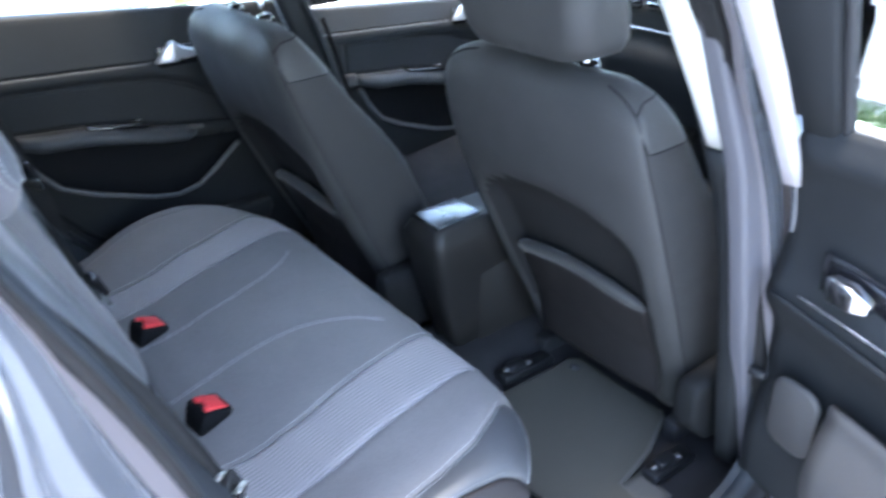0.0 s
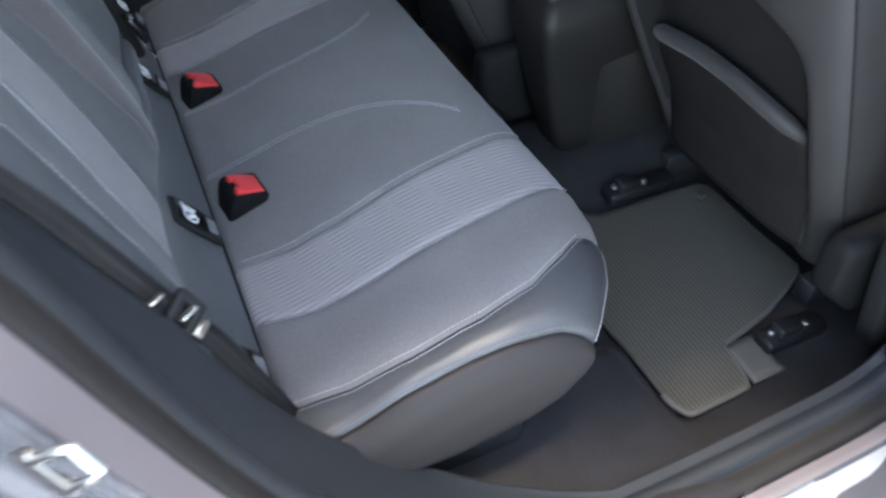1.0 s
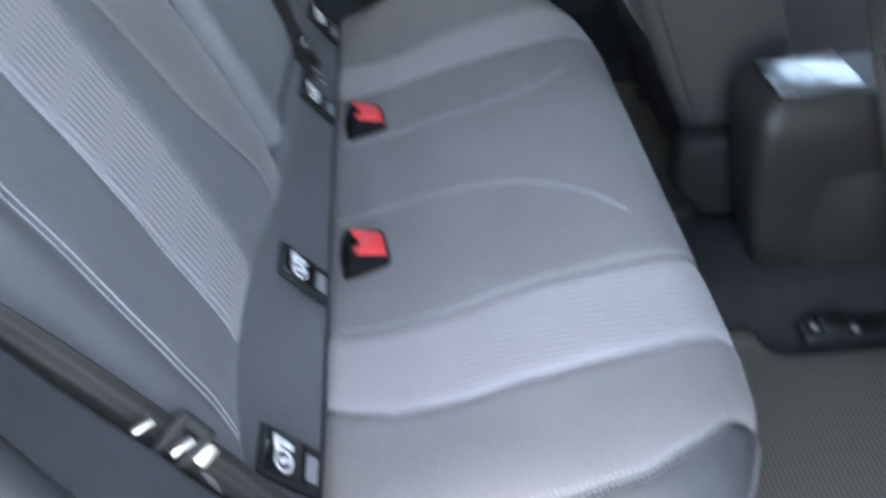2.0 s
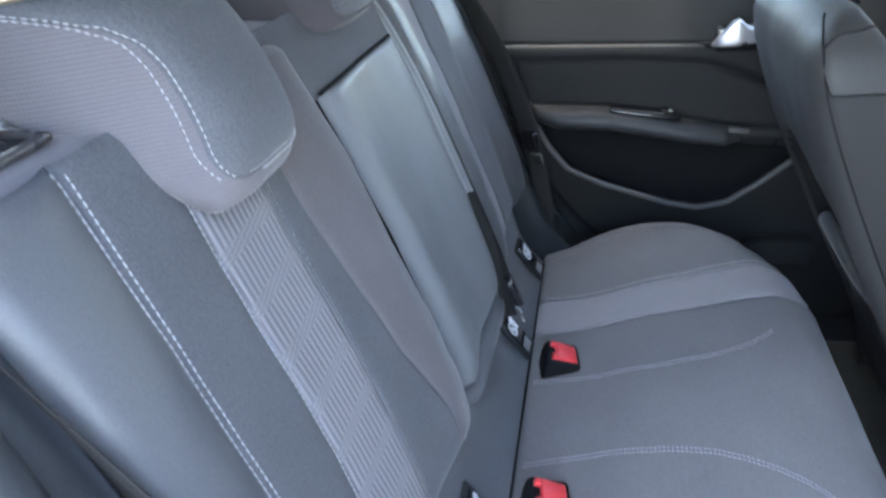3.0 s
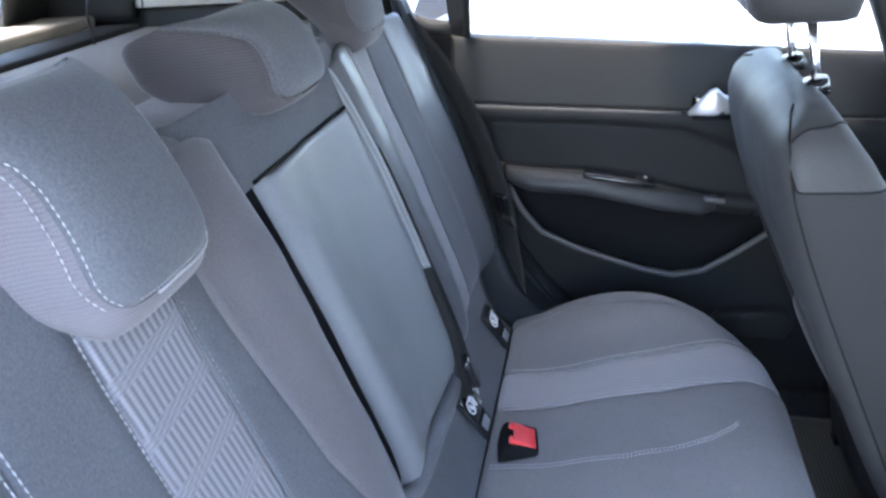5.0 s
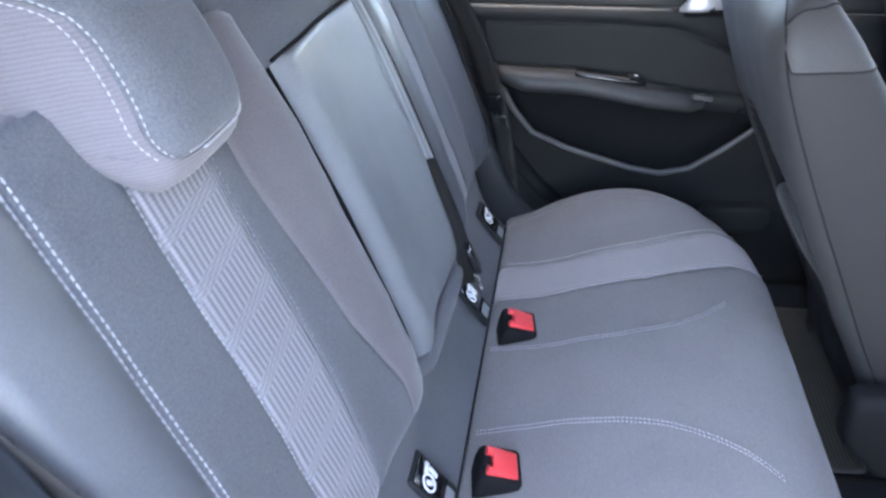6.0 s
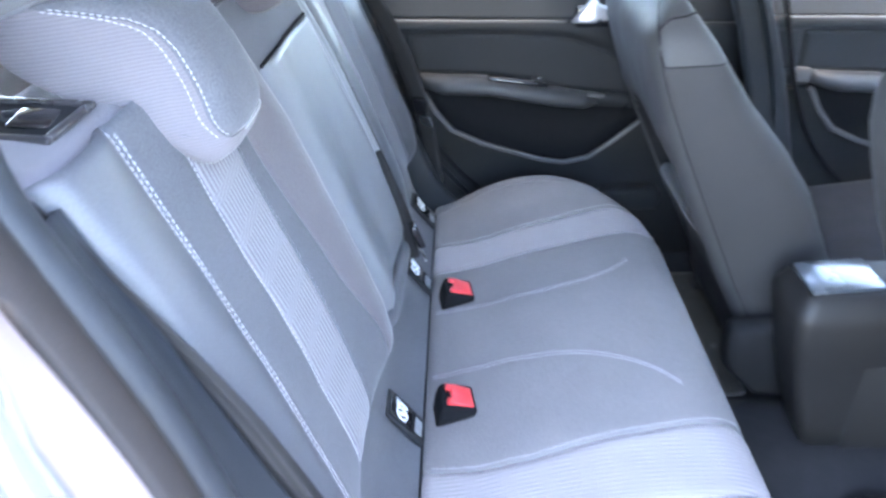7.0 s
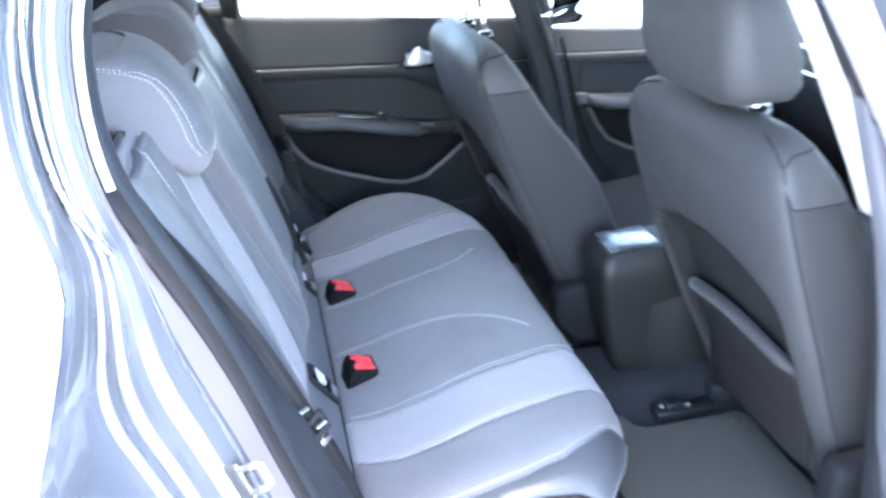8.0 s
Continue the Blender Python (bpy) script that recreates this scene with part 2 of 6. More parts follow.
def part(name, bm, mat, parent, label="", smooth=True):
    """Links a bmesh in world coordinates as one mesh under a thing or a part."""
    bmesh.ops.recalc_face_normals(bm, faces=bm.faces)
    me = bpy.data.meshes.new(name)
    for f in bm.faces:
        f.smooth = smooth
    bm.to_mesh(me)
    bm.free()
    me.materials.append(mat)
    ob = new(name, me)
    if parent is not None:
        ob.parent = parent
        ob.matrix_parent_inverse = WORLD.get(parent, Matrix.Identity(4)).inverted()
    WORLD[ob] = Matrix.Identity(4)
    return tagged(ob, label)


def lerp(x, xs, ys):
    return float(np.interp(x, xs, ys))


def curve_pts(pts, n):
    """A smooth curve (Catmull-Rom) through points, resampled to n even steps."""
    p = [Vector(q) for q in pts]
    ext = [2 * p[0] - p[1]] + p + [2 * p[-1] - p[-2]]
    out = []
    for i in range(1, len(ext) - 2):
        a, b, c, d = ext[i - 1:i + 3]
        for k in range(12):
            t = k / 12
            out.append(0.5 * (2 * b + (c - a) * t + (2 * a - 5 * b + 4 * c - d) * t * t + (3 * b - a - 3 * c + d) * t ** 3))
    out.append(p[-1])
    s = [0.0]
    for a, b in zip(out, out[1:]):
        s.append(s[-1] + (b - a).length)
    res = []
    for k in range(n):
        want = s[-1] * k / (n - 1)
        res.append(Vector([lerp(want, s, [q[i] for q in out]) for i in range(len(p[0]))]))
    return res


def add_shell(bm, fn, us, vs, thick=0.01, uv=None):
    """A closed sheet: fn(u, v) is its face, thick its depth behind it. uv(u, v): metres for the weave."""
    lay = bm.loops.layers.uv.verify()
    face = [[Vector(fn(u, v)) for v in vs] for u in us]
    nu, nv = len(us), len(vs)
    nor = [[None] * nv for _ in us]
    for i in range(nu):
        for j in range(nv):
            du = face[min(i + 1, nu - 1)][j] - face[max(i - 1, 0)][j]
            dv = face[i][min(j + 1, nv - 1)] - face[i][max(j - 1, 0)]
            k = du.cross(dv)
            nor[i][j] = k.normalized() if k.length > 1e-12 else Vector((0, 0, 1))
    top = [[bm.verts.new(face[i][j]) for j in range(nv)] for i in range(nu)]
    low = [[bm.verts.new(face[i][j] - nor[i][j] * thick) for j in range(nv)] for i in range(nu)]
    flat = {}
    if uv is not None:
        for i, u in enumerate(us):
            for j, v in enumerate(vs):
                flat[top[i][j]] = flat[low[i][j]] = uv(u, v)

    def quad(*q):
        f = bm.faces.new(q)
        if flat:
            for lp in f.loops:
                lp[lay].uv = flat[lp.vert]

    for i in range(nu - 1):
        for j in range(nv - 1):
            quad(top[i][j], top[i + 1][j], top[i + 1][j + 1], top[i][j + 1])
            quad(low[i][j], low[i][j + 1], low[i + 1][j + 1], low[i + 1][j])
    for i in range(nu - 1):
        quad(top[i][0], low[i][0], low[i + 1][0], top[i + 1][0])
        quad(top[i][-1], top[i + 1][-1], low[i + 1][-1], low[i][-1])
    for j in range(nv - 1):
        quad(top[0][j], top[0][j + 1], low[0][j + 1], low[0][j])
        quad(top[-1][j], low[-1][j], low[-1][j + 1], top[-1][j + 1])
    return bm


def shell(fn, us, vs, thick=0.01, uv=None):
    return add_shell(bmesh.new(), fn, us, vs, thick, uv)


def add_tube(bm, pts, radius, sides=8, flat=1.0, up=(0, 0, 1)):
    """A round (or flattened) bar along points; radius may be a list."""
    rings = []
    pts = [Vector(p) for p in pts]
    for i, p in enumerate(pts):
        d = (pts[min(i + 1, len(pts) - 1)] - pts[max(i - 1, 0)]).normalized()
        side = d.cross(Vector(up))
        side = side.normalized() if side.length > 1e-5 else Vector((1, 0, 0))
        top = side.cross(d).normalized()
        r = radius[i] if isinstance(radius, (list, tuple)) else radius
        rings.append([bm.verts.new(p + side * r * math.cos(a) + top * r * flat * math.sin(a)) for a in [2 * math.pi * k / sides for k in range(sides)]])
    for a, b in zip(rings, rings[1:]):
        for k in range(sides):
            bm.faces.new((a[k], a[(k + 1) % sides], b[(k + 1) % sides], b[k]))
    bm.faces.new(rings[0][::-1])
    bm.faces.new(rings[-1])
    return bm


def tube(pts, radius, sides=8, flat=1.0, up=(0, 0, 1)):
    return add_tube(bmesh.new(), pts, radius, sides, flat, up)


def add_loft(bm, loops, caps=True):
    rings = [[bm.verts.new(p) for p in lp] for lp in loops]
    n = len(rings[0])
    for a, b in zip(rings, rings[1:]):
        for k in range(n):
            bm.faces.new((a[k], a[(k + 1) % n], b[(k + 1) % n], b[k]))
    if caps:
        bm.faces.new(rings[0][::-1])
        bm.faces.new(rings[-1])
    return bm


def loft(loops, caps=True):
    return add_loft(bmesh.new(), loops, caps)


def add_box(bm, size, m, bevel=0.003, seg=2):
    """A box with rounded edges at the pose m."""
    g = bmesh.ops.create_cube(bm, size=1.0)
    bmesh.ops.scale(bm, vec=size, verts=g["verts"])
    made = g["verts"]
    if bevel:
        ed = list({e for v in made for e in v.link_edges})
        r = bmesh.ops.bevel(bm, geom=ed, offset=bevel, segments=seg, profile=0.5, affect="EDGES")
        made = list({v for f in r["faces"] for v in f.verts} | {v for v in made if v.is_valid})
    bmesh.ops.transform(bm, matrix=m, verts=made)
    return bm


def box(size, m, bevel=0.003, seg=2):
    return add_box(bmesh.new(), size, m, bevel, seg)


def rounded(hw, hd, r, n=6):
    """A rounded rectangle, half width hw (first axis) and half depth hd."""
    r = min(r, hw * 0.98, hd * 0.98)
    out = []
    for cx, cy, a0 in ((hw - r, hd - r, 0), (-hw + r, hd - r, 90), (-hw + r, -hd + r, 180), (hw - r, -hd + r, 270)):
        for k in range(n + 1):
            a = radians(a0 + 90 * k / n)
            out.append((cx + r * math.cos(a), cy + r * math.sin(a)))
    return out


def add_stitches(bm, pts, normals, length=0.0052, gap=0.0008, width=0.0009):
    """Dashes of thread along a curve that lies on a surface."""
    s = [0.0]
    for a, b in zip(pts, pts[1:]):
        s.append(s[-1] + (Vector(b) - Vector(a)).length)

    def at(w):
        return Vector([lerp(w, s, [p[i] for p in pts]) for i in range(3)])

    def up(w):
        return Vector([lerp(w, s, [p[i] for p in normals]) for i in range(3)]).normalized()

    w = 0.0
    while w + length < s[-1]:
        a, b, k = at(w), at(w + length), up(w + length / 2)
        d = (b - a).normalized()
        side = d.cross(k).normalized() * width
        mid = (a + b) / 2
        v = [bm.verts.new(q) for q in (a + k * 0.0004, b + k * 0.0004, mid + side + k * 0.0004, mid - side + k * 0.0004, mid + k * 0.0017 + d * length * 0.3, mid + k * 0.0017 - d * length * 0.3)]
        for t in ((0, 2, 5), (5, 2, 4), (4, 2, 1), (0, 5, 3), (5, 4, 3), (4, 1, 3)):
            bm.faces.new([v[i] for i in t])
        w += length + gap
    return bm


# ---- rear bench: one surface for the cushion, one for the backrest ----
CUSH = curve_pts([(0.030, 0.440), (0.042, 0.474), (0.075, 0.484), (0.13, 0.498), (0.2, 0.522), (0.3, 0.546), (0.4, 0.556), (0.455, 0.554), (0.492, 0.542), (0.515, 0.522), (0.527, 0.494), (0.526, 0.44), (0.51, 0.37), (0.488, 0.30), (0.47, 0.21)], 90)
CUSH_S = [0.0]
for c0, c1 in zip(CUSH, CUSH[1:]):
    CUSH_S.append(CUSH_S[-1] + (c1 - c0).length)
CUSH_L = CUSH_S[-1]


def cushion_at(s, q):
    """The bare cushion surface: s metres from the back along the profile, q metres across and round the ends."""
    x, z = lerp(s, CUSH_S, [p[0] for p in CUSH]), lerp(s, CUSH_S, [p[1] for p in CUSH])
    a = abs(q)
    y = lerp(a, [0, 0.585, 0.612, 0.634, 0.652, 0.69, 0.76, 0.90], [0, 0.585, 0.610, 0.626, 0.635, 0.643, 0.646, 0.64])
    drop = lerp(a, [0, 0.57, 0.595, 0.615, 0.638, 0.66, 0.69, 0.76, 0.90], [0, 0, 0.003, 0.011, 0.028, 0.05, 0.085, 0.16, 0.30])
    if q < 0:
        k = lerp(a, [0, 0.40, 0.46, 0.51, 0.56, 0.60, 0.64, 0.70, 0.9], [1, 1, 0.985, 0.955, 0.905, 0.85, 0.80, 0.785, 0.775])
    else:
        k = lerp(a, [0, 0.30, 0.40, 0.47, 0.53, 0.58, 0.62, 0.68, 0.9], [1, 1, 0.975, 0.92, 0.84, 0.74, 0.64, 0.55, 0.5])
    z2 = max(z - drop, lerp(a, [0, 0.46, 0.54, 0.60, 0.66], [0.205, 0.21, 0.27, 0.34, 0.395]) - 0.04 * max(0, a - 0.66))
    dip = 0.006 * math.exp(-((q - 0.02) / 0.10) ** 2) - 0.005 * math.exp(-((a - 0.33) / 0.09) ** 2) + 0.006 * math.exp(-((a - 0.52) / 0.05) ** 2)
    if x < 0.5:
        z2 += dip * lerp(x, [0.03, 0.1, 0.44, 0.52], [0, 1, 1, 0])
    z2 += 0.0024 * noise.noise(Vector((x * 9, q * 9, 0.3))) + 0.0008 * noise.noise(Vector((x * 26, q * 26, 2.3)))
    return Vector((0.03 + (x - 0.03) * k, math.copysign(y, q), z2))


def end_q(s):
    """How far the end of the cushion wraps down before it meets the trim below."""
    z = lerp(s, CUSH_S, [p[1] for p in CUSH])
    low = lerp(lerp(s, CUSH_S, [p[0] for p in CUSH]), [0.03, 0.30, 0.40, 0.46, 0.50, 0.53], [0.40, 0.402, 0.413, 0.43, 0.46, 0.50])
    return lerp(z - low, [0.03, 0.05, 0.085, 0.16, 0.30], [0.664, 0.668, 0.69, 0.76, 0.90])


def x_of(s):
    return lerp(s, CUSH_S, [p[0] for p in CUSH]) if s < 0.56 else 0.53 + (s - 0.56)


def cush_normal(s, q):
    d = 0.004
    return (cushion_at(s + d, q) - cushion_at(s - d, q)).cross(cushion_at(s, q + d) - cushion_at(s, q - d)).normalized()


def cushion_panel(name, lo, hi, mat, parent, label, nv, groove=0.006, s0=0.0, s1=None, slope=(0.0, 0.0)):
    """A sewn panel of the cushion between two seams lo(s) < hi(s); slope shortens it along lo and hi."""
    s1 = CUSH_L if s1 is None else s1
    us = [s0 + (s1 - s0) * i / 88 for i in range(89)]
    vs = [i / nv for i in range(nv + 1)]

    def fn(u, v):
        u = s0 + (u - s0) * (1 - (slope[0] + (slope[1] - slope[0]) * v) / (s1 - s0))
        a, b = lo(u), hi(u)
        q = a + (b - a) * v
        near = min(v, 1 - v) * (b - a)
        return cushion_at(u, q) - cush_normal(u, q) * groove * math.exp(-(near / 0.007) ** 2)

    return part(name, shell(fn, us, vs, 0.02, lambda u, v: (u, lo(u) + (hi(u) - lo(u)) * v)), mat, parent, label)


S_LOW = [a for a, p in zip(CUSH_S, CUSH) if p[0] > 0.48 and p[1] > 0.488][-1]      # where the leatherette ends at the cloth
S_TIP = [a for a, p in zip(CUSH_S, CUSH) if p[0] > 0.48 and p[1] > 0.518][-1]      # and at the end of the cushion


def seam(xs, qs):
    return lambda s: lerp(x_of(s), xs, qs)


N_IN = seam([0.03, 0.12, 0.2, 0.28, 0.4, 0.5, 0.6], [-0.278, -0.292, -0.297, -0.286, -0.272, -0.258, -0.256])
N_OUT = seam([0.03, 0.12, 0.2, 0.3, 0.42, 0.5, 0.6], [-0.386, -0.416, -0.426, -0.418, -0.402, -0.387, -0.385])
N_LEA = seam([0.03, 0.13, 0.22, 0.32, 0.40, 0.45, 0.48, 0.51, 0.7], [-0.540, -0.562, -0.571, -0.569, -0.556, -0.530, -0.505, -0.498, -0.50])
N_SIDE = seam([0.03, 0.2, 0.35, 0.45, 0.5, 0.7], [-0.606, -0.610, -0.618, -0.628, -0.640, -0.66])
F_IN = seam([0.03, 0.17, 0.32, 0.46, 0.6], [0.285, 0.272, 0.275, 0.312, 0.320])
F_OUT = seam([0.03, 0.17, 0.32, 0.46, 0.6], [0.395, 0.375, 0.382, 0.420, 0.425])
F_LEA = seam([0.03, 0.13, 0.22, 0.32, 0.40, 0.45, 0.48, 0.51, 0.7], [0.555, 0.572, 0.576, 0.57, 0.556, 0.53, 0.505, 0.498, 0.50])
F_SIDE = seam([0.03, 0.2, 0.35, 0.45, 0.5, 0.7], [0.606, 0.610, 0.618, 0.628, 0.640, 0.66])

bench = thing("rear_bench_seat", "charcoal cloth rear bench seat with pale ribbed stripes and leatherette ends", "car seat", (0.25, 0.0, 0.205))
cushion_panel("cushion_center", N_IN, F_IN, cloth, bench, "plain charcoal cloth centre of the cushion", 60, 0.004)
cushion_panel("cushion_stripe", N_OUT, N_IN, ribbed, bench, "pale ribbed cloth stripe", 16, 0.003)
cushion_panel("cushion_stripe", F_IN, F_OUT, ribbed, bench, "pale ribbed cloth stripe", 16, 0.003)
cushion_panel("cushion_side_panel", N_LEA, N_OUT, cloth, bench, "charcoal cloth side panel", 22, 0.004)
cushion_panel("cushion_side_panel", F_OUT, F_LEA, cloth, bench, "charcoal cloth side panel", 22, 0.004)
cushion_panel("cushion_bolster", N_SIDE, N_LEA, side_leather, bench, "smooth grey leatherette bolster", 12, 0.003, s1=S_LOW, slope=(S_LOW - S_TIP, 0.0))
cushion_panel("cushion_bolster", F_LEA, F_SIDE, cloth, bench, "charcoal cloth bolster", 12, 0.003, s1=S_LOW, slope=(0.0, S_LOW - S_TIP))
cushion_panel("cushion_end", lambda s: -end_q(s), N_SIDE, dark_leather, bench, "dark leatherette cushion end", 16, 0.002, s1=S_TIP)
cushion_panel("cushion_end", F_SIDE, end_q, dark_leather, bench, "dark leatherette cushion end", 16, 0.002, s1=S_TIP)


# box added in the hollow cushion to stop light and stay dark
part("cushion_core", box((0.30, 1.20, 0.22), pose(0.20, 0, 0.33), 0.02), trim, bench, "dark box inside the cushion that blocks light")


def seam_stitch(bm, f, offset, s0, s1, width):
    pts, nor = [], []
    for i in range(90):
        s = s0 + (s1 - s0) * i / 89
        q = f(s) + offset
        k = cush_normal(s, q)
        pts.append(cushion_at(s, q) + k * 0.0006)
        nor.append(k)
    add_stitches(bm, pts, nor, width=width)


def stitch_curve(xs, qs):
    return lambda s: lerp(x_of(s), xs, qs)


ST_N = stitch_curve([0.05, 0.12, 0.165, 0.25, 0.31, 0.345, 0.38, 0.41, 0.44, 0.46], [-0.066, -0.066, -0.067, -0.080, -0.094, -0.106, -0.124, -0.146, -0.178, -0.2])
ST_F = stitch_curve([0.05, 0.12, 0.17, 0.26, 0.31, 0.35, 0.39, 0.42, 0.44], [0.128, 0.118, 0.111, 0.108, 0.116, 0.128, 0.148, 0.172, 0.2])
for f, off, s0, s1, width in ((ST_N, -0.003, 0.045, 0.452, 0.0012), (ST_N, 0.004, 0.045, 0.452, 0.0012), (ST_F, -0.004, 0.045, 0.436, 0.0012), (ST_F, 0.003, 0.045, 0.436, 0.0012),
                              (N_IN, 0.007, 0.05, 0.53, 0.0007), (N_OUT, -0.007, 0.05, 0.53, 0.0007), (F_IN, -0.007, 0.05, 0.53, 0.0007), (F_OUT, 0.007, 0.05, 0.53, 0.0007),
                              (N_LEA, -0.006, 0.045, 0.49, 0.0007), (N_LEA, 0.006, 0.045, 0.49, 0.0007), (N_SIDE, 0.006, 0.045, 0.46, 0.0006)):
    b0 = bmesh.new()
    seam_stitch(b0, f, off, s0, s1, width)
    part("stitching", b0, grey_thread if f is N_SIDE else thread_mat, bench, "grey stitching" if f is N_SIDE else "pale stitching")
# the seam that closes the leatherette round the front corner
b0 = bmesh.new()
edge = [(S_LOW - 0.005 + (S_TIP - S_LOW) * i / 30, N_LEA(S_LOW) + (N_SIDE(S_TIP) - N_LEA(S_LOW)) * i / 30) for i in range(31)]
add_stitches(b0, [cushion_at(a, q) + cush_normal(a, q) * 0.0006 for a, q in edge], [cush_normal(a, q) for a, q in edge])
part("stitching", b0, thread_mat, bench, "pale stitching")


BACK_PTS = curve_pts([(0.55, 0.000), (0.60, -0.006), (0.666, -0.014), (0.75, -0.037), (0.84, -0.066), (0.92, -0.094), (1.05, -0.141), (1.13, -0.172), (1.20, -0.20)], 60)
BACK_C = lambda z: lerp(z, [p[0] for p in BACK_PTS], [p[1] for p in BACK_PTS])


def back_x(z):
    """The backrest's face, in profile."""
    return float(BACK_C(z))


def back_at(z, q, lo, hi, bolster=0.018, top=1.13):
    """A backrest half between lo and hi (metres across), rounded at its edges and at the top."""
    mid, half = (lo + hi) / 2, (hi - lo) / 2
    e = abs(q - mid) / half
    x = back_x(z)
    x += bolster * math.exp(-((e - 0.74) / 0.2) ** 2) * lerp(z, [0.55, 0.7, 1.0, top], [0.3, 1, 1, 0.4])
    x -= 0.010 * math.exp(-(e / 0.35) ** 2) * lerp(z, [0.6, 0.75, 1.0, 1.1], [0.5, 1, 0.6, 0])
    if e > 0.86:
        x -= 0.075 * ((e - 0.86) / 0.14) ** 2
    if z > top - 0.05:
        x -= 0.09 * ((z - top + 0.05) / 0.06) ** 2
    if z < 0.655:
        x -= 0.030 * ((0.655 - z) / 0.05) ** 2
    x += 0.0030 * noise.noise(Vector((z * 8, q * 8, 1.7))) + 0.0010 * noise.noise(Vector((z * 24, q * 24, 4.1)))
    return Vector((x, q, z))


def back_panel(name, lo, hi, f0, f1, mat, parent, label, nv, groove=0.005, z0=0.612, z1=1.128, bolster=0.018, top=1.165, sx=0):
    us = [z0 + (z1 - z0) * i / 60 for i in range(61)]
    vs = [i / nv for i in range(nv + 1)]

    def fn(u, v):
        a, b = f0(u), f1(u)
        q = a + (b - a) * v
        near = min(v, 1 - v) * (b - a)
        e = abs(q - (lo + hi) / 2) / ((hi - lo) / 2)
        if z1 > 1.1:       # the corners of the top round off
            outer = lo < -0.6 and q < (lo + hi) / 2
            u = z0 + (u - z0) * (1 - (0.045 * (max(0, e - 0.88) / 0.12) ** 2 if outer else 0.075 * (max(0, e - 0.72) / 0.28) ** 2))
        p = back_at(u, q, lo, hi, bolster, top)
        p.x += sx - groove * math.exp(-(near / 0.007) ** 2)
        return p

    return part(name, shell(fn, us, vs, -0.03, lambda u, v: (u, f0(u) + (f1(u) - f0(u)) * v)), mat, parent, label)


def const(v):
    return lambda z: v


def line(zs, qs):
    return lambda z: lerp(z, zs, qs)


BN_LO, BN_HI = -0.626, -0.108
BN_EDGE = lambda z: lerp(z, [0.60, 0.86, 1.00, 1.13], [-0.603, -0.604, -0.620, -0.626])
S_LEA = line([0.6, 0.76, 0.87, 0.96, 1.05, 1.13], [-0.535, -0.530, -0.522, -0.516, -0.508, -0.500])
S_L = line([0.6, 0.8, 1.04, 1.13], [-0.414, -0.410, -0.402, -0.398])
S_R = line([0.6, 0.8, 1.04, 1.13], [-0.312, -0.305, -0.296, -0.292])
S_RID = line([0.60, 0.7, 0.8, 1.0, 1.13], [-0.195, -0.205, -0.235, -0.258, -0.26])
back_panel("backrest_bolster", BN_LO, BN_HI, BN_EDGE, S_LEA, leather, bench, "smooth grey leatherette backrest bolster", 16)
back_panel("backrest_cloth", BN_LO, BN_HI, S_LEA, S_L, cloth_back, bench, "cloth backrest panel, darkened for shade", 14)
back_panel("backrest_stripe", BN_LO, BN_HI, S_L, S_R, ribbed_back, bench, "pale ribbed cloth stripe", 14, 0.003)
back_panel("backrest_cloth", BN_LO, BN_HI, S_R, S_RID, cloth_back, bench, "cloth backrest panel, darkened for shade", 14, 0.002)
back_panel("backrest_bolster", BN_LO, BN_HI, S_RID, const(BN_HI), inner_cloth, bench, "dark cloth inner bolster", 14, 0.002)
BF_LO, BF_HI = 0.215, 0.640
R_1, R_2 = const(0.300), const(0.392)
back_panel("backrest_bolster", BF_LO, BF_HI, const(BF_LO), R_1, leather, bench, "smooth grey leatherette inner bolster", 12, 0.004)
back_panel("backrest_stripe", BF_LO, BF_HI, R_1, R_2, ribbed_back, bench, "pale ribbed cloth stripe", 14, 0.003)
back_panel("backrest_cloth", BF_LO, BF_HI, R_2, const(0.505), cloth_back, bench, "cloth backrest panel, darkened for shade", 14)
back_panel("backrest_bolster", BF_LO, BF_HI, const(0.505), const(BF_HI), leather, bench, "smooth grey leatherette backrest bolster", 16)
# fold-down armrest in the middle, and the cloth above it
back_panel("center_armrest", -0.102, 0.208, const(-0.100), const(0.206), armrest_skin, bench, "grey leatherette fold-down centre armrest", 24, 0.006, 0.616, 1.054, 0.006, 1.102, 0.004)
back_panel("backrest_top", -0.190, 0.300, const(-0.175), const(0.285), cloth_back, bench, "cloth above the armrest, darkened for shade", 26, 0.002, 1.050, 1.140, 0.0, 1.20, -0.006)
for f, off in ((S_LEA, -0.004), (S_LEA, 0.006), (S_L, -0.004), (S_R, 0.004)):
    b0 = bmesh.new()
    zs = [0.61 + 0.515 * i / 60 for i in range(61)]
    add_stitches(b0, [back_at(z, f(z) + off, BN_LO, BN_HI, 0.018, 1.165) + Vector((-0.0028 if abs(off) > 0.005 else -0.0030, 0, 0)) for z in zs], [Vector((0.95, 0, 0.32))] * 61, 0.0062, 0.0004, 0.00072)
    part("stitching", b0, thread_mat, bench, "pale stitching")
for f, off in ((R_1, -0.004), (R_2, 0.004)):
    b0 = bmesh.new()
    zs = [0.62 + 0.48 * i / 60 for i in range(61)]
    add_stitches(b0, [back_at(z, f(z) + off, BF_LO, BF_HI, 0.018, 1.165) + Vector((-0.0030, 0, 0)) for z in zs], [Vector((0.95, 0, 0.32))] * 61, 0.0058, 0.0004, 0.0016)
    part("stitching", b0, rubber, bench, "dark seam thread")
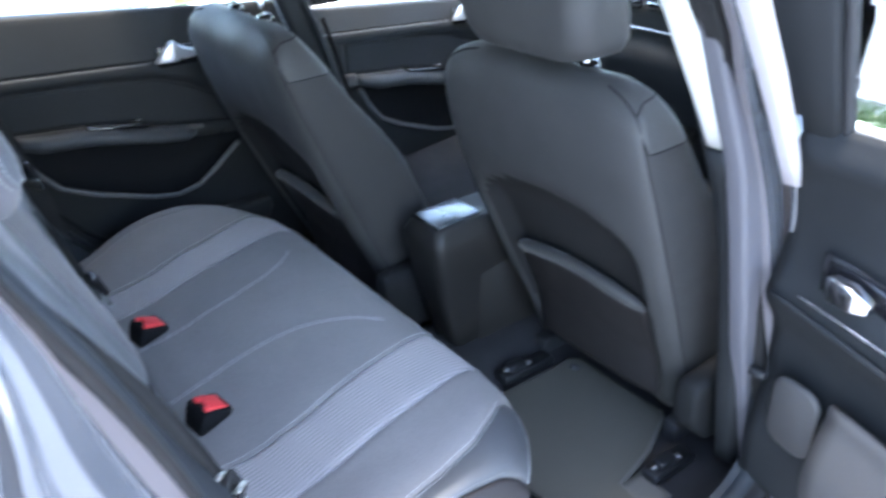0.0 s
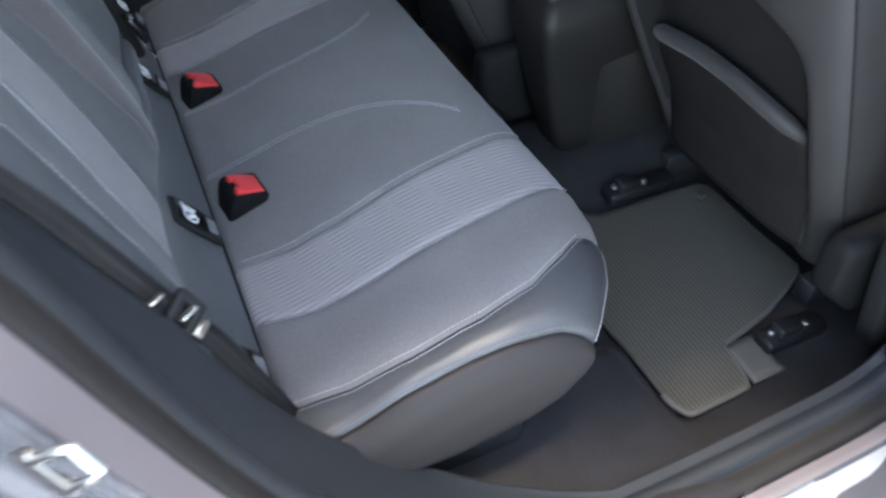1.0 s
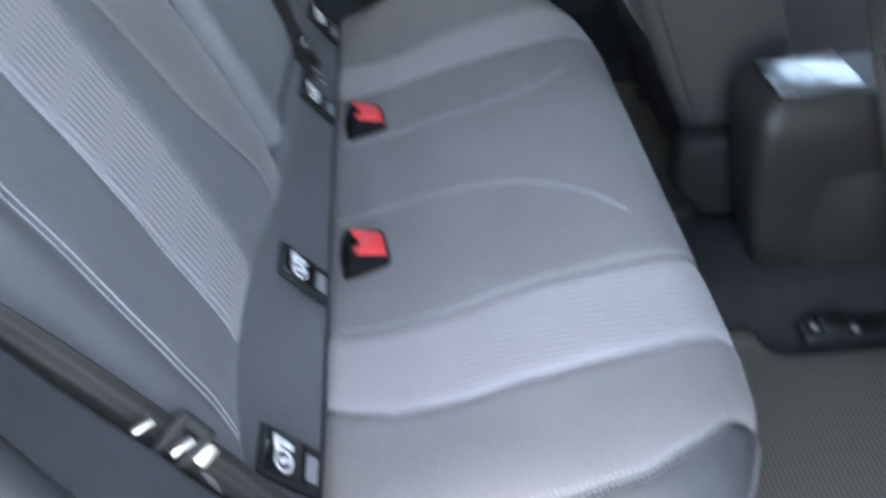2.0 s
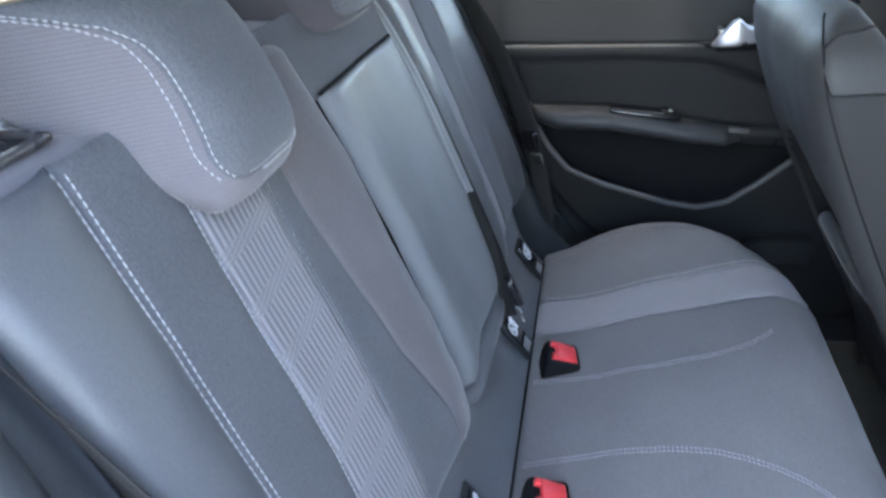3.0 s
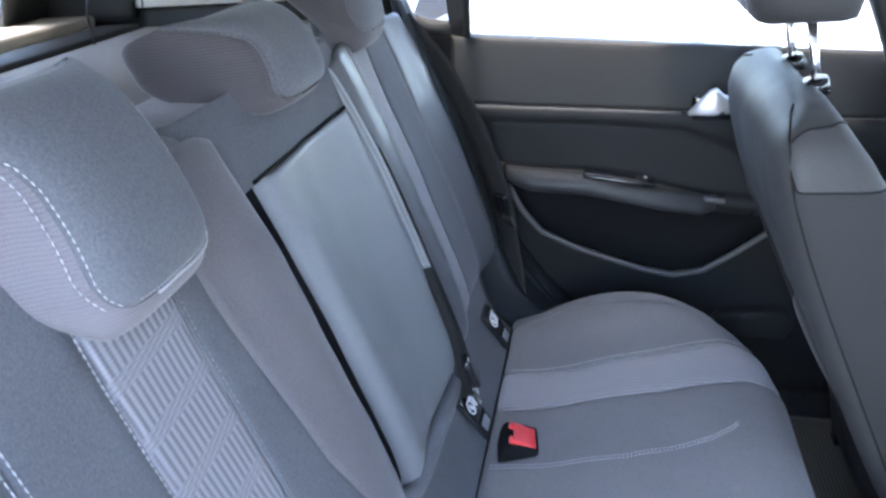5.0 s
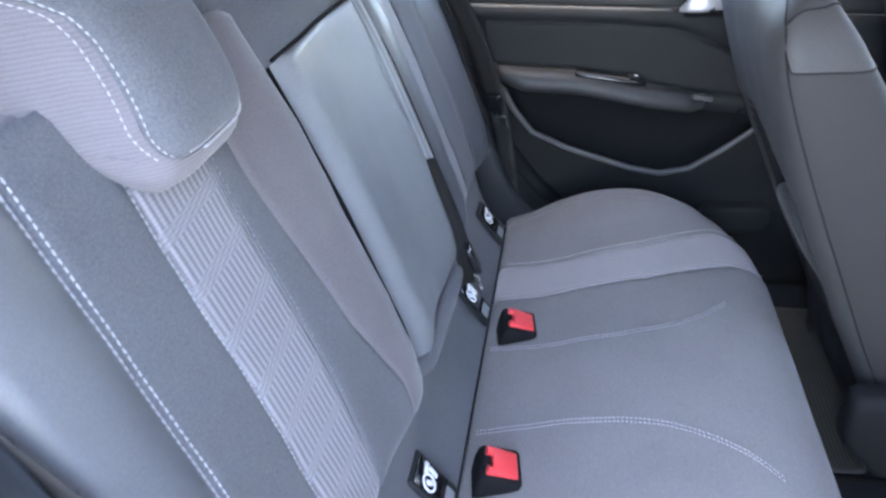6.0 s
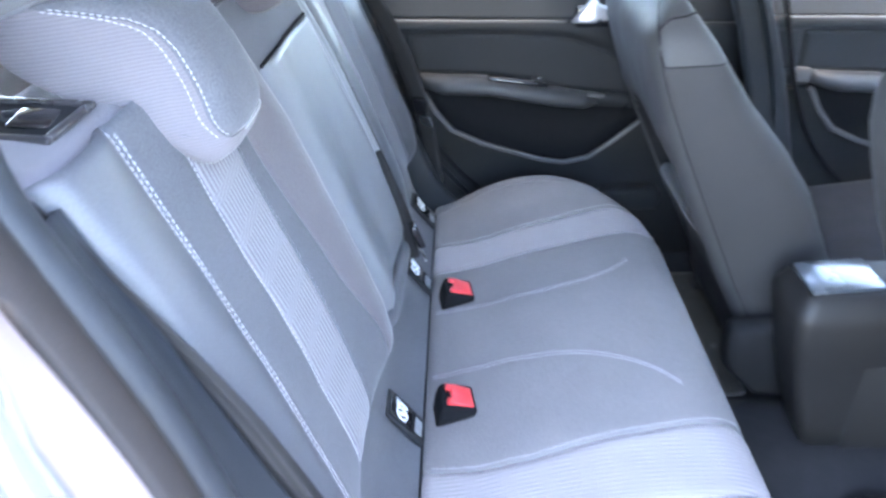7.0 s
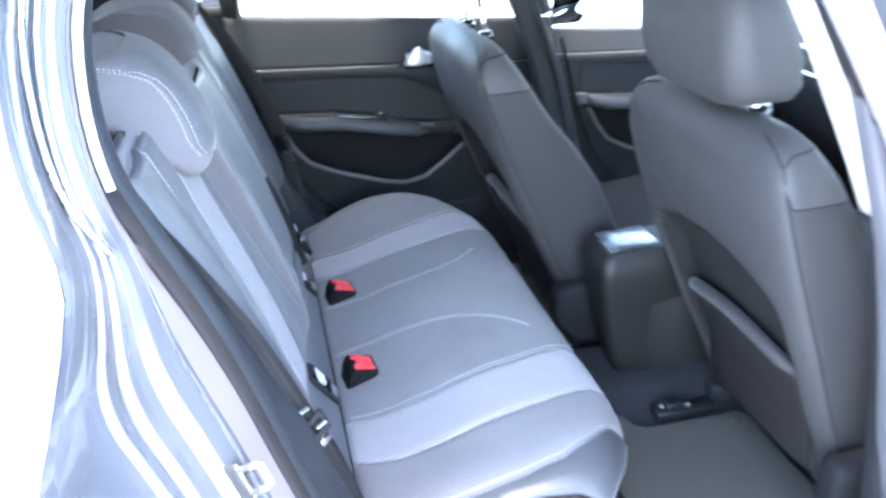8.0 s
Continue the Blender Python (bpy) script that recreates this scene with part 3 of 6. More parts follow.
# black tube and sheet put in as the shade of the armrest gap
gap = [back_at(1.0545, -0.098 + 0.302 * i / 30, -0.190, 0.300, 0.0, 1.20) + Vector((-0.002, 0, 0)) for i in range(31)]
side_gap = lambda u, v: Vector((back_at(u, -0.050, -0.102, 0.208, 0.006, 1.102).x - 0.017 - 0.040 * v, -0.0945, u))
part("armrest_gap", shell(side_gap, [0.624 + 0.428 * i / 30 for i in range(31)], [0, 0.5, 1], 0.002), felt, bench, "black sheet standing for the shaded gap beside the armrest")
part("armrest_gap", tube(gap, 0.0024, 8), felt, bench, "black tube standing for the shaded gap above the armrest")
# padded shoulders behind the seam at the top of the backrest
for lo, hi in ((BN_LO, BN_HI), (-0.175, 0.285), (BF_LO, BF_HI)):
    def shoulder(u, v, lo=lo, hi=hi):
        mid, half = (lo + hi) / 2, (hi - lo) / 2
        e = abs(mid + v * half - mid) / half
        outer = lo < -0.6 and v < 0
        x = lerp(u, [0, 0.10, 0.22, 0.45, 0.75, 1], [-0.178, -0.186, -0.198, -0.228, -0.275, -0.310])
        z = lerp(u, [0, 0.10, 0.22, 0.45, 0.75, 1], [1.119, 1.127, 1.131, 1.1355, 1.137, 1.122])
        z -= 0.024 * (max(0, e - 0.90) / 0.10) ** 2 if outer else 0.037 * (max(0, e - 0.72) / 0.28) ** 2
        x -= (0.030 * (max(0, e - 0.90) / 0.10) ** 2 if outer else 0.070 * (max(0, e - 0.86) / 0.14) ** 2) * (1 - u)
        return Vector((x, mid + v * half, z))
    part("backrest_shoulder", shell(shoulder, [i / 18 for i in range(19)], [-1 + i / 20 for i in range(41)], -0.02), head_cloth, bench, "mauve-grey padded shoulder")
# cloth flap between backrest and cushion
FLAP = curve_pts([(-0.035, 0.640), (-0.024, 0.600), (-0.014, 0.555), (0.004, 0.515), (0.026, 0.488), (0.040, 0.470), (0.046, 0.43)], 16)
part("backrest_flap", shell(lambda u, v: Vector((FLAP[u][0] + 0.001 * noise.noise(Vector((u, v * 12, 0))), v, FLAP[u][1])), list(range(16)), [-0.532 + 1.092 * i / 40 for i in range(41)], 0.012, lambda u, v: (v, u * 0.01)), cloth_back, bench, "cloth flap below the backrest, darkened for shade")
part("flap_roll", tube(curve_pts([(-0.030, -0.110, 0.634), (-0.010, -0.085, 0.628), (-0.006, 0.02, 0.624), (-0.004, 0.13, 0.618), (-0.012, 0.185, 0.612)], 30), [0.004] + [0.0125] * 28 + [0.004], 12), cloth_back, bench, "rolled cloth edge below the armrest")
part("backrest_shell", box((0.10, 1.20, 0.58), pose(-0.18, 0.0, 0.84, 0, -18.8, 0), 0.01), trim, bench, "dark backrest shell")


part("cushion_joint", tube([(0.0378, -0.528 + 1.08 * i / 20, 0.4770) for i in range(21)], 0.0016, 6), felt, bench, "dark joint behind the cushion")


def anchor_tag(y):
    """Child-seat anchor label: a dark plastic frame with a white pictogram above its slot."""
    m = pose(0.0135, y, 0.5205, 0, 55, 0)
    b = bmesh.new()
    add_box(b, (0.088, 0.058, 0.008), m @ pose(0, 0, -0.002), 0.0035)
    ob = part("anchor_tag", b, trim, bench, "black child-seat anchor tag with white pictogram")
    part("plate", box((0.050, 0.048, 0.003), m @ pose(-0.014, 0, 0.0030), 0.001), gloss_black, ob, "glossy black label plate")
    b = bmesh.new()
    c = m @ pose(-0.014, 0, 0.0052)
    add_tube(b, [c @ Vector((0.0115 * math.cos(a), 0.0115 * math.sin(a) - 0.008, 0)) for a in [i * 0.35 for i in range(19)]], 0.0015, 6)
    add_box(b, (0.013, 0.007, 0.0012), c @ pose(0.001, -0.007, 0.0, 0, 0, 30), 0)
    add_box(b, (0.008, 0.018, 0.0012), c @ pose(-0.010, 0.009, 0.0, 0, 0, 10), 0)
    add_box(b, (0.016, 0.007, 0.0012), c @ pose(0.003, 0.012, 0.0, 0, 0, -10), 0)
    part("pictogram", b, white_print, ob, "white seat pictogram")
    part("loop", box((0.016, 0.030, 0.003), m @ pose(0.028, 0, 0.0030), 0.0012), web_pale, ob, "pale grey pull loop")
    part("slot", box((0.006, 0.046, 0.003), m @ pose(0.016, 0, 0.0024), 0.0008), felt, ob, "dark slot")


for ty in (-0.482, -0.205, 0.216, 0.495):
    anchor_tag(ty)


def buckle(x, y, z, turn, lean):
    """Belt buckle: black body, red push button."""
    ob = thing("belt_buckle", "black seat belt buckle with a red push button on the bench", "seat belt buckle", (x, y, z), "rear belt buckles")
    m = pose(x, y, z, 0, lean, turn)
    b = loft([[m @ Vector((px + dx, py, h)) for px, py in rounded(hw, hd, 0.006)] for h, hw, hd, dx in ((-0.02, 0.024, 0.027, -0.006), (0.010, 0.029, 0.031, -0.002), (0.024, 0.029, 0.031, 0), (0.029, 0.027, 0.029, 0))])
    part("body", b, felt, ob, "black plastic body")
    b = bmesh.new()
    add_box(b, (0.036, 0.046, 0.010), m @ pose(0.005, 0, 0.0285, 0, 10, 0), 0.002)
    add_box(b, (0.010, 0.012, 0.010), m @ pose(-0.016, 0.017, 0.0305, 0, 8, 0), 0.0015)
    add_box(b, (0.010, 0.012, 0.010), m @ pose(-0.016, -0.017, 0.0305, 0, 8, 0), 0.0015)
    part("button", b, red_plastic, ob, "red push button")
    part("slot", box((0.010, 0.022, 0.004), m @ pose(-0.020, 0, 0.0285), 0.0005), felt, ob)


buckle(0.088, -0.155, 0.487, 8, 16)
buckle(0.090, 0.168, 0.486, 8, 16)


# ---- rear headrests ----
def rear_headrest(cy, zb, zt, xf, label, rise=0.95, side_cloth=None, thread=None, posts=0.09):
    """A low headrest: puffed front panel set into a wing that runs round it, lower edge rising to the rear."""
    ob = thing("rear_headrest", label, "headrest", (xf - 0.09, cy, zb), "rear headrests")
    side_cloth, thread = side_cloth or wing_cloth, thread or thread_mat
    plan = curve_pts([(0.0, 0.0), (-0.001, 0.035), (-0.010, 0.062), (-0.034, 0.086), (-0.075, 0.112), (-0.115, 0.126), (-0.140, 0.118), (-0.150, 0.08), (-0.150, 0.0), (-0.150, -0.08), (-0.140, -0.118), (-0.115, -0.126), (-0.075, -0.112), (-0.034, -0.086), (-0.010, -0.062), (-0.001, -0.035), (0.0, 0.0)], 97)[:-1]
    n, step, low_t = 96, 0.0078, 0.15
    high = zt - zb

    def at(k, t):
        i0 = math.floor(k)
        p0, p1 = plan[i0 % n], plan[(i0 + 1) % n]
        px, py = p0 + (p1 - p0) * (k - i0)
        low = zb + rise * max(0, -px - 0.015)
        top = zt - 0.22 * max(0, -px - 0.10)
        s = 0.42 + 0.58 * max(0.0, 1 - abs(2 * t - 1) ** 3.6) ** (1 / 2.4)
        z = low + (top - low) * t
        cx = -0.07
        lean = -0.36 * (z - zb)
        bulge = 0.010 * math.sin(math.pi * t)
        return Vector((xf + cx + (px - cx) * s + lean + (bulge if px > -0.03 else 0), cy + py * (0.80 + 0.20 * s), z))

    heart = at(n / 2, 0.5) + Vector((0.07, 0, 0))

    def out(k, t):
        d = (at(k + 0.6, t) - at(k - 0.6, t)).cross(at(k, min(t + 0.02, 1)) - at(k, max(t - 0.02, 0)))
        d = d.normalized() if d.length > 1e-9 else Vector((1, 0, 0))
        return d if d.dot(at(k, t) - heart) > 0 else -d

    def half(t):
        w = lerp(t, [0.15, 0.3, 0.5, 0.7, 0.80, 0.87, 0.92, 1.0], [11.2, 11.0, 10.6, 10.4, 10.9, 13.0, 17.0, 25.0])
        e = max(0.0, (low_t + 0.17 - t) / 0.17)
        return w - 4.2 * (1 - math.sqrt(max(0.0, 1 - min(e, 1.0) ** 2)))

    def panel_at(u, t):
        w = half(t)
        d = min((1 - abs(u)) * w * step, (t - low_t) * high)
        return at(u * w, t) + out(u * w, t) * (0.0052 * (1 - math.exp(-d / 0.007)) - 0.0012)

    def patch(b, rows):
        lay = b.loops.layers.uv.verify()
        cols = [[b.verts.new(p) for p in row] for row in rows]
        for r0, r1 in zip(cols, cols[1:]):
            for k in range(len(r0) - 1):
                f = b.faces.new((r0[k], r0[k + 1], r1[k + 1], r1[k]))
                for lp in f.loops:
                    lp[lay].uv = (lp.vert.co.x + lp.vert.co.y, lp.vert.co.z)

    ts = [low_t + (1 - low_t) * (0.5 - 0.5 * math.cos(math.pi * i / 34)) for i in range(35)]
    us = [math.sin(math.pi / 2 * (-1 + i / 15)) for i in range(31)]
    b = bmesh.new()
    patch(b, [[panel_at(u, t) for u in us] for t in ts])
    part("front_panel", b, cloth_back, ob, "plain dark cloth front panel")
    b = bmesh.new()
    patch(b, [[at(half(t) + (n - 2 * half(t)) * i / 80, t) for i in range(81)] for t in ts])
    patch(b, [[at(n * i / 96, t) for i in range(97)] for t in [low_t * (1 - math.cos(math.pi / 2 * j / 8)) for j in range(9)]])
    w0 = half(low_t)
    patch(b, [[at(w0 + (n - 2 * w0) * i / 80, low_t + d) for i in range(81)] for d in (0, 0.0001)])
    part("wing", b, side_cloth, ob, "finely ribbed wing wrapped round the pad")
    for t0, cap_name in ((0, "pad_bottom"), (1, "pad_top")):
        cap = bmesh.new()
        cap.faces.new([cap.verts.new(at(k, t0)) for k in range(n)])
        part(cap_name, cap, side_cloth if t0 == 0 else cloth_back, ob, "cloth end of the pad")
    # welt along the lower edge and both flanks of the panel
    down = [t for t in ts[::-1] if t < 0.985]
    rim = [at(half(t), t) + out(half(t), t) * 0.0014 for t in down]
    rim += [at(w0 * (1 - i / 10), low_t) + out(w0 * (1 - i / 10), low_t) * 0.0014 for i in range(1, 17)]
    part("welt", tube(rim, 0.0012, 6), thread if thread is thread_mat else side_cloth, ob, "fine sewn welt round the front panel")
    for sg in (1, -1):
        for off in ((-0.50, 1.15) if sg < 0 else (-0.35,)):
            sb = bmesh.new()
            line_ts = [low_t + 0.03 + (0.965 - low_t - 0.03) * i / 50 for i in range(51)]
            kk = [sg * (half(t) + off) for t in line_ts]
            nor = [out(k, t) for k, t in zip(kk, line_ts)]
            lift = 0.0014 if off < 0 else 0.0002
            add_stitches(sb, [at(k, t) + d * lift for k, t, d in zip(kk, line_ts, nor)], nor, 0.0056 if sg < 0 else 0.0034, 0.0007 if sg < 0 else 0.0008, 0.0007 if sg < 0 else 0.0006)
            part("stitching", sb, thread, ob, "sewn seam thread")
    sb = bmesh.new()
    kk = [-w0 + 2 * w0 * i / 40 for i in range(41)]
    nor = [out(k, low_t + 0.025) for k in kk]
    add_stitches(sb, [at(k, low_t + 0.025) + d * 0.0016 for k, d in zip(kk, nor)], nor, 0.0034, 0.0008, 0.0006)
    part("stitching", sb, thread, ob, "sewn seam thread")
    for dy in (-0.055, 0.055):
        part("post", tube([(xf - 0.085, cy + dy, zb - 0.03), (xf - 0.11, cy + dy, zb + posts)], 0.006, 10), chrome, ob, "chrome post")
    return ob


rear_headrest(-0.335, 1.045, 1.215, -0.090, "grey cloth headrest with pale double stitching on the bench")
# these two wear the wing cloth darkened for the shade they stand in
rear_headrest(0.050, 1.105, 1.212, -0.120, "middle bench headrest, its wing darkened for shade", 0.25, shaded_wing, dark_thread)
rear_headrest(0.385, 1.105, 1.310, -0.125, "raised end headrest of the bench, its wing darkened for shade", 1.25, shaded_wing, dark_thread, 0.16)


# ---- seat belts ----
def strap(name, pts, width, mat, ob, label, across=(0, 1, 0), thick=0.0016, turn=None):
    c = curve_pts(pts, 40)
    ac = Vector(across).normalized()
    en = Vector(turn).normalized() if turn else ac
    fn = lambda u, v: c[u] + ac.lerp(en, min(1, u / 24)).normalized() * (v * width / 2)
    return part(name, shell(fn, list(range(40)), [-1, -0.5, 0, 0.5, 1], thick, lambda u, v: (u * 0.015, v * width / 2)), mat, ob, label)


belt_mid = thing("seat_belt", "black middle seat belt, upper part toned pale for sheen", "seat belt", (-0.17, 0.235, 1.10), "rear seat belts")
# one black belt: the upper length is coloured pale for the sky's sheen
strap("webbing", [(-0.190, 0.216, 1.114), (-0.165, 0.214, 1.092), (-0.113, 0.211, 0.98), (-0.073, 0.206, 0.87), (-0.048, 0.200, 0.80)], 0.026, web_pale, belt_mid, "upper webbing toned pale for sky sheen", (0.75, 0.65, 0.0))
strap("webbing", [(-0.050, 0.201, 0.806), (-0.028, 0.195, 0.75), (-0.008, 0.186, 0.69), (0.008, 0.172, 0.62), (0.014, 0.165, 0.59)], 0.024, webbing, belt_mid, "black lower webbing", (0.75, 0.65, 0.0))
strap("webbing", [(-0.15, 0.238, 1.06), (-0.10, 0.234, 0.95), (-0.045, 0.220, 0.80), (0.004, 0.200, 0.66), (0.016, 0.18, 0.58)], 0.012, webbing, belt_mid, "dark webbing", (0.85, 0.5, 0.0))
bt = bmesh.new()
add_box(bt, (0.014, 0.030, 0.050), pose(0.022, 0.165, 0.64, 0, -20, 12), 0.003)
tg = part("tongue", bt, gloss_black, belt_mid, "black belt tongue")
part("plate", box((0.003, 0.022, 0.030), pose(0.030, 0.163, 0.600, 0, -20, 12), 0.001), steel, tg, "steel plate")

belt_far = thing("seat_belt", "black seat belt hanging beside the far backrest", "seat belt", (-0.10, 0.66, 1.0), "rear seat belts")
strap("webbing", [(-0.17, 0.655, 1.11), (-0.095, 0.668, 1.0), (-0.03, 0.672, 0.86), (0.012, 0.662, 0.72), (0.035, 0.642, 0.57), (0.042, 0.62, 0.50)], 0.046, webbing, belt_far, "black webbing", (0.9, -0.3, 0.3))
tg = part("tongue", box((0.016, 0.034, 0.055), pose(0.012, 0.662, 0.715, 0, -18, 60), 0.003), gloss_black, belt_far, "black belt tongue")
part("plate", box((0.004, 0.026, 0.030), pose(0.024, 0.655, 0.680, 0, -18, 60), 0.001), steel, tg, "steel plate")

belt_near = thing("seat_belt", "dark grey seat belt lying between backrest and door opening", "seat belt", (-0.15, -0.60, 1.12), "rear seat belts")
strap("webbing", [(-0.200, -0.606, 1.120), (-0.165, -0.614, 1.075), (-0.118, -0.611, 0.98), (-0.082, -0.607, 0.90), (-0.056, -0.603, 0.83), (-0.028, -0.597, 0.75), (-0.006, -0.590, 0.69), (0.010, -0.584, 0.63), (0.022, -0.574, 0.575), (0.034, -0.566, 0.52), (0.044, -0.560, 0.47)], 0.038, webbing, belt_near, "dark brown-black webbing", (0.80, -0.55, 0.1), turn=(0.68, 0.67, 0.29))
TA, TP = Vector((0.68, 0.67, 0.29)).normalized(), Vector((0.33, 0.06, -0.94)).normalized()
TN = TA.cross(TP).normalized()
TM = pose(-0.018, -0.596, 0.738) @ Matrix(((TA[0], TP[0], TN[0], 0), (TA[1], TP[1], TN[1], 0), (TA[2], TP[2], TN[2], 0), (0, 0, 0, 1)))
bt = bmesh.new()
add_box(bt, (0.048, 0.010, 0.009), TM @ pose(0, -0.016, 0), 0.003)
add_box(bt, (0.048, 0.010, 0.009), TM @ pose(0, 0.012, 0), 0.003)
add_box(bt, (0.010, 0.036, 0.009), TM @ pose(-0.019, -0.002, 0), 0.003)
add_box(bt, (0.010, 0.036, 0.009), TM @ pose(0.019, -0.002, 0), 0.003)
tg = part("tongue", bt, trim_soft, belt_near, "grey-black plastic belt tongue")
part("plate", box((0.018, 0.018, 0.0025), TM @ pose(0.006, 0.024, 0.001), 0.001), steel, tg, "steel tongue plate")
part("anchor", box((0.008, 0.016, 0.003), pose(-0.030, -0.604, 0.781, 0, -16, -55), 0.001), steel, belt_near, "steel belt stop")
part("anchor", box((0.008, 0.018, 0.003), pose(-0.010, -0.606, 0.755, 0, -16, -55), 0.001), steel, belt_near, "steel belt stop")


# ---- front seats ----
def front_seat(name, label, cy, dx, raised):
    ob = thing(name, label, "car seat", (0.95 + dx, cy, 0.21), "front seats")
    # rear face and front face of the backrest by height
    zz = [0.30, 0.36, 0.44, 0.52, 0.61, 0.71, 0.80, 0.88, 0.94, 0.985, 1.015, 1.038, 1.050]
    rear = [0.690, 0.668, 0.632, 0.592, 0.552, 0.508, 0.473, 0.447, 0.430, 0.424, 0.430, 0.447, 0.470]
    front = [0.93, 0.92, 0.90, 0.86, 0.82, 0.775, 0.71, 0.64, 0.598, 0.566, 0.538, 0.515, 0.50]
    half = [0.225, 0.232, 0.242, 0.250, 0.256, 0.260, 0.262, 0.260, 0.254, 0.245, 0.232, 0.21, 0.17]
    zs = [0.30 + (1.050 - 0.30) * (1 - (1 - i / 40) ** 1.3) for i in range(41)]

    def dent(e, z):
        k = max(0.0, min(1.0, (0.84 - e) / 0.22))
        top = 0.84 - 0.10 * e * e
        t = max(0.0, min(1.0, (top - z) / 0.085))
        return 0.046 * k * k * (3 - 2 * k) * t * t * (3 - 2 * t) * lerp(z, [0.32, 0.46], [0.25, 1])

    def section(z):
        r, f, w = lerp(z, zz, rear) + dx, lerp(z, zz, front) + dx, lerp(z, zz, half)
        hd = (f - r) / 2
        pts = []
        n = 144
        for k in range(n):
            a = 2 * math.pi * k / n
            c, s = math.cos(a), math.sin(a)
            p = 0.34
            yy = w * math.copysign(abs(c) ** p, c)
            xx = hd * math.copysign(abs(s) ** (0.62 if s > 0 else 0.32), s)
            if s > 0:      # hollow between the front bolsters
                xx -= 0.055 * (1 - (yy / w) ** 2) * min(1, hd / 0.08)
            else:          # hollow between the rear wings
                xx += dent(abs(yy) / w, z) * min(1, hd / 0.08)
            pts.append(Vector(((r + f) / 2 + xx, cy + yy, z)))
        return pts

    b = bmesh.new()
    lay = b.loops.layers.uv.verify()
    loops = [section(z) for z in zs]
    add_loft(b, loops)
    for f in b.faces:
        for lp in f.loops:
            lp[lay].uv = (lp.vert.co.z, lp.vert.co.y)
    row = min(range(41), key=lambda i: abs(zs[i] - 0.957))
    flank_cols = [{k % 144 for k in range(-9, 26)}, {(72 - k) % 144 - 1 for k in range(-9, 26)}]
    # flank tone is lowered to follow the light falling off there
    for cols in flank_cols:
        flank = b.copy()
        bmesh.ops.delete(flank, geom=[f for i, f in enumerate(flank.faces) if not (i < row * 144 and i % 144 in cols)], context="FACES")
        part("flank", flank, flank_cloth, ob, "flank of the backrest, toned darker for shade")
    bmesh.ops.delete(b, geom=[f for i, f in enumerate(b.faces) if i < row * 144 and (i % 144 in flank_cols[0] or i % 144 in flank_cols[1])], context="FACES")
    # faces in the hollow take a darker cloth for the shade there
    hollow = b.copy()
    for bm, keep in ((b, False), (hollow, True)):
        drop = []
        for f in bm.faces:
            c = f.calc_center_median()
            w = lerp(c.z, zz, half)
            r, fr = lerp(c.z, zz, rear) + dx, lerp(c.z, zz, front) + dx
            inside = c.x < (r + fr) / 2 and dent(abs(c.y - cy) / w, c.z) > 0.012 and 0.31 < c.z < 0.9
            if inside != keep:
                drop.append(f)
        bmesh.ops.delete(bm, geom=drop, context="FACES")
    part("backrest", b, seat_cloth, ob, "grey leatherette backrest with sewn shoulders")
    part("back_panel", hollow, seat_shell_cloth, ob, "hollow back panel, darkened for shade")

    # sewn seams of the shoulders: along the rear corner, over the top and down the flank
    def skin_at(z, turn, sg):
        pts = section(z)
        k = (turn / 360 * 144) % 144
        p0, p1 = pts[int(k) % 144], pts[(int(k) + 1) % 144]
        p = p0 + (p1 - p0) * (k - int(k))
        return Vector((p.x, cy + sg * abs(p.y - cy), p.z))

    for sg in (-1, 1):
        for seam_pts in ([(1.042, -60), (1.030, -42), (1.012, -27), (0.995, -23.5), (0.975, -22.5)],
                         [(1.012, -27), (1.026, -10), (1.034, 15), (1.030, 40)],
                         [(0.975, -22.5), (zs[row], -18), (zs[row], 5), (zs[row], 30), (zs[row], 62)],
                         [(0.975, -22.5), (0.93, -22.5), (0.86, -22.5), (0.76, -22.5), (0.64, -22.5), (0.36, -22.5)]):
            cs2 = curve_pts([(z, a, 0) for z, a in seam_pts], 24)
            part("seam", tube([skin_at(q[0], q[1], sg) for q in cs2], 0.0017, 6), seat_shell_cloth, ob, "dark sewn seam")

    def rear_at(z, y, off):
        w = lerp(z, zz, half)
        e = min(abs(y - cy) / w, 0.999)
        r, f = lerp(z, zz, rear) + dx, lerp(z, zz, front) + dx
        hd = (f - r) / 2
        c = e ** (1 / 0.34)
        s = math.sqrt(max(0, 1 - c * c))
        return Vector(((r + f) / 2 - hd * s ** 0.32 - off + dent(e, z) * min(1, hd / 0.08), y, z))

    # leatherette back panel with a map pocket and its padded rim
    def pk(u, v):
        z = 0.33 + (0.292 - 0.040 * v * v) * u
        base = rear_at(z, cy, 0.0)
        return Vector((base.x - 0.022 - 0.008 * (1 - v * v) * lerp(u, [0, 0.5, 1], [0, 1, 0.6]) + 0.012 * abs(v) ** 5, cy + v * (0.170 + 0.006 * u), z))

    part("map_pocket", shell(pk, [i / 18 for i in range(19)], [-1 + 2 * i / 20 for i in range(21)], -0.006), dark_leather, ob, "dark leatherette map pocket")
    part("pocket_rim", tube([pk(1, -1 + 2 * i / 24) + Vector((-0.002, 0, 0)) for i in range(25)], [0.007, 0.011] + [0.0135] * 21 + [0.011, 0.007], 12), rim_cloth, ob, "padded pocket rim")
    for sg in (-1, 1):
        part("pocket_piping", tube([pk(i / 18, sg) for i in range(19)], 0.0026, 6), pocket_plastic, ob, "pale pocket piping")
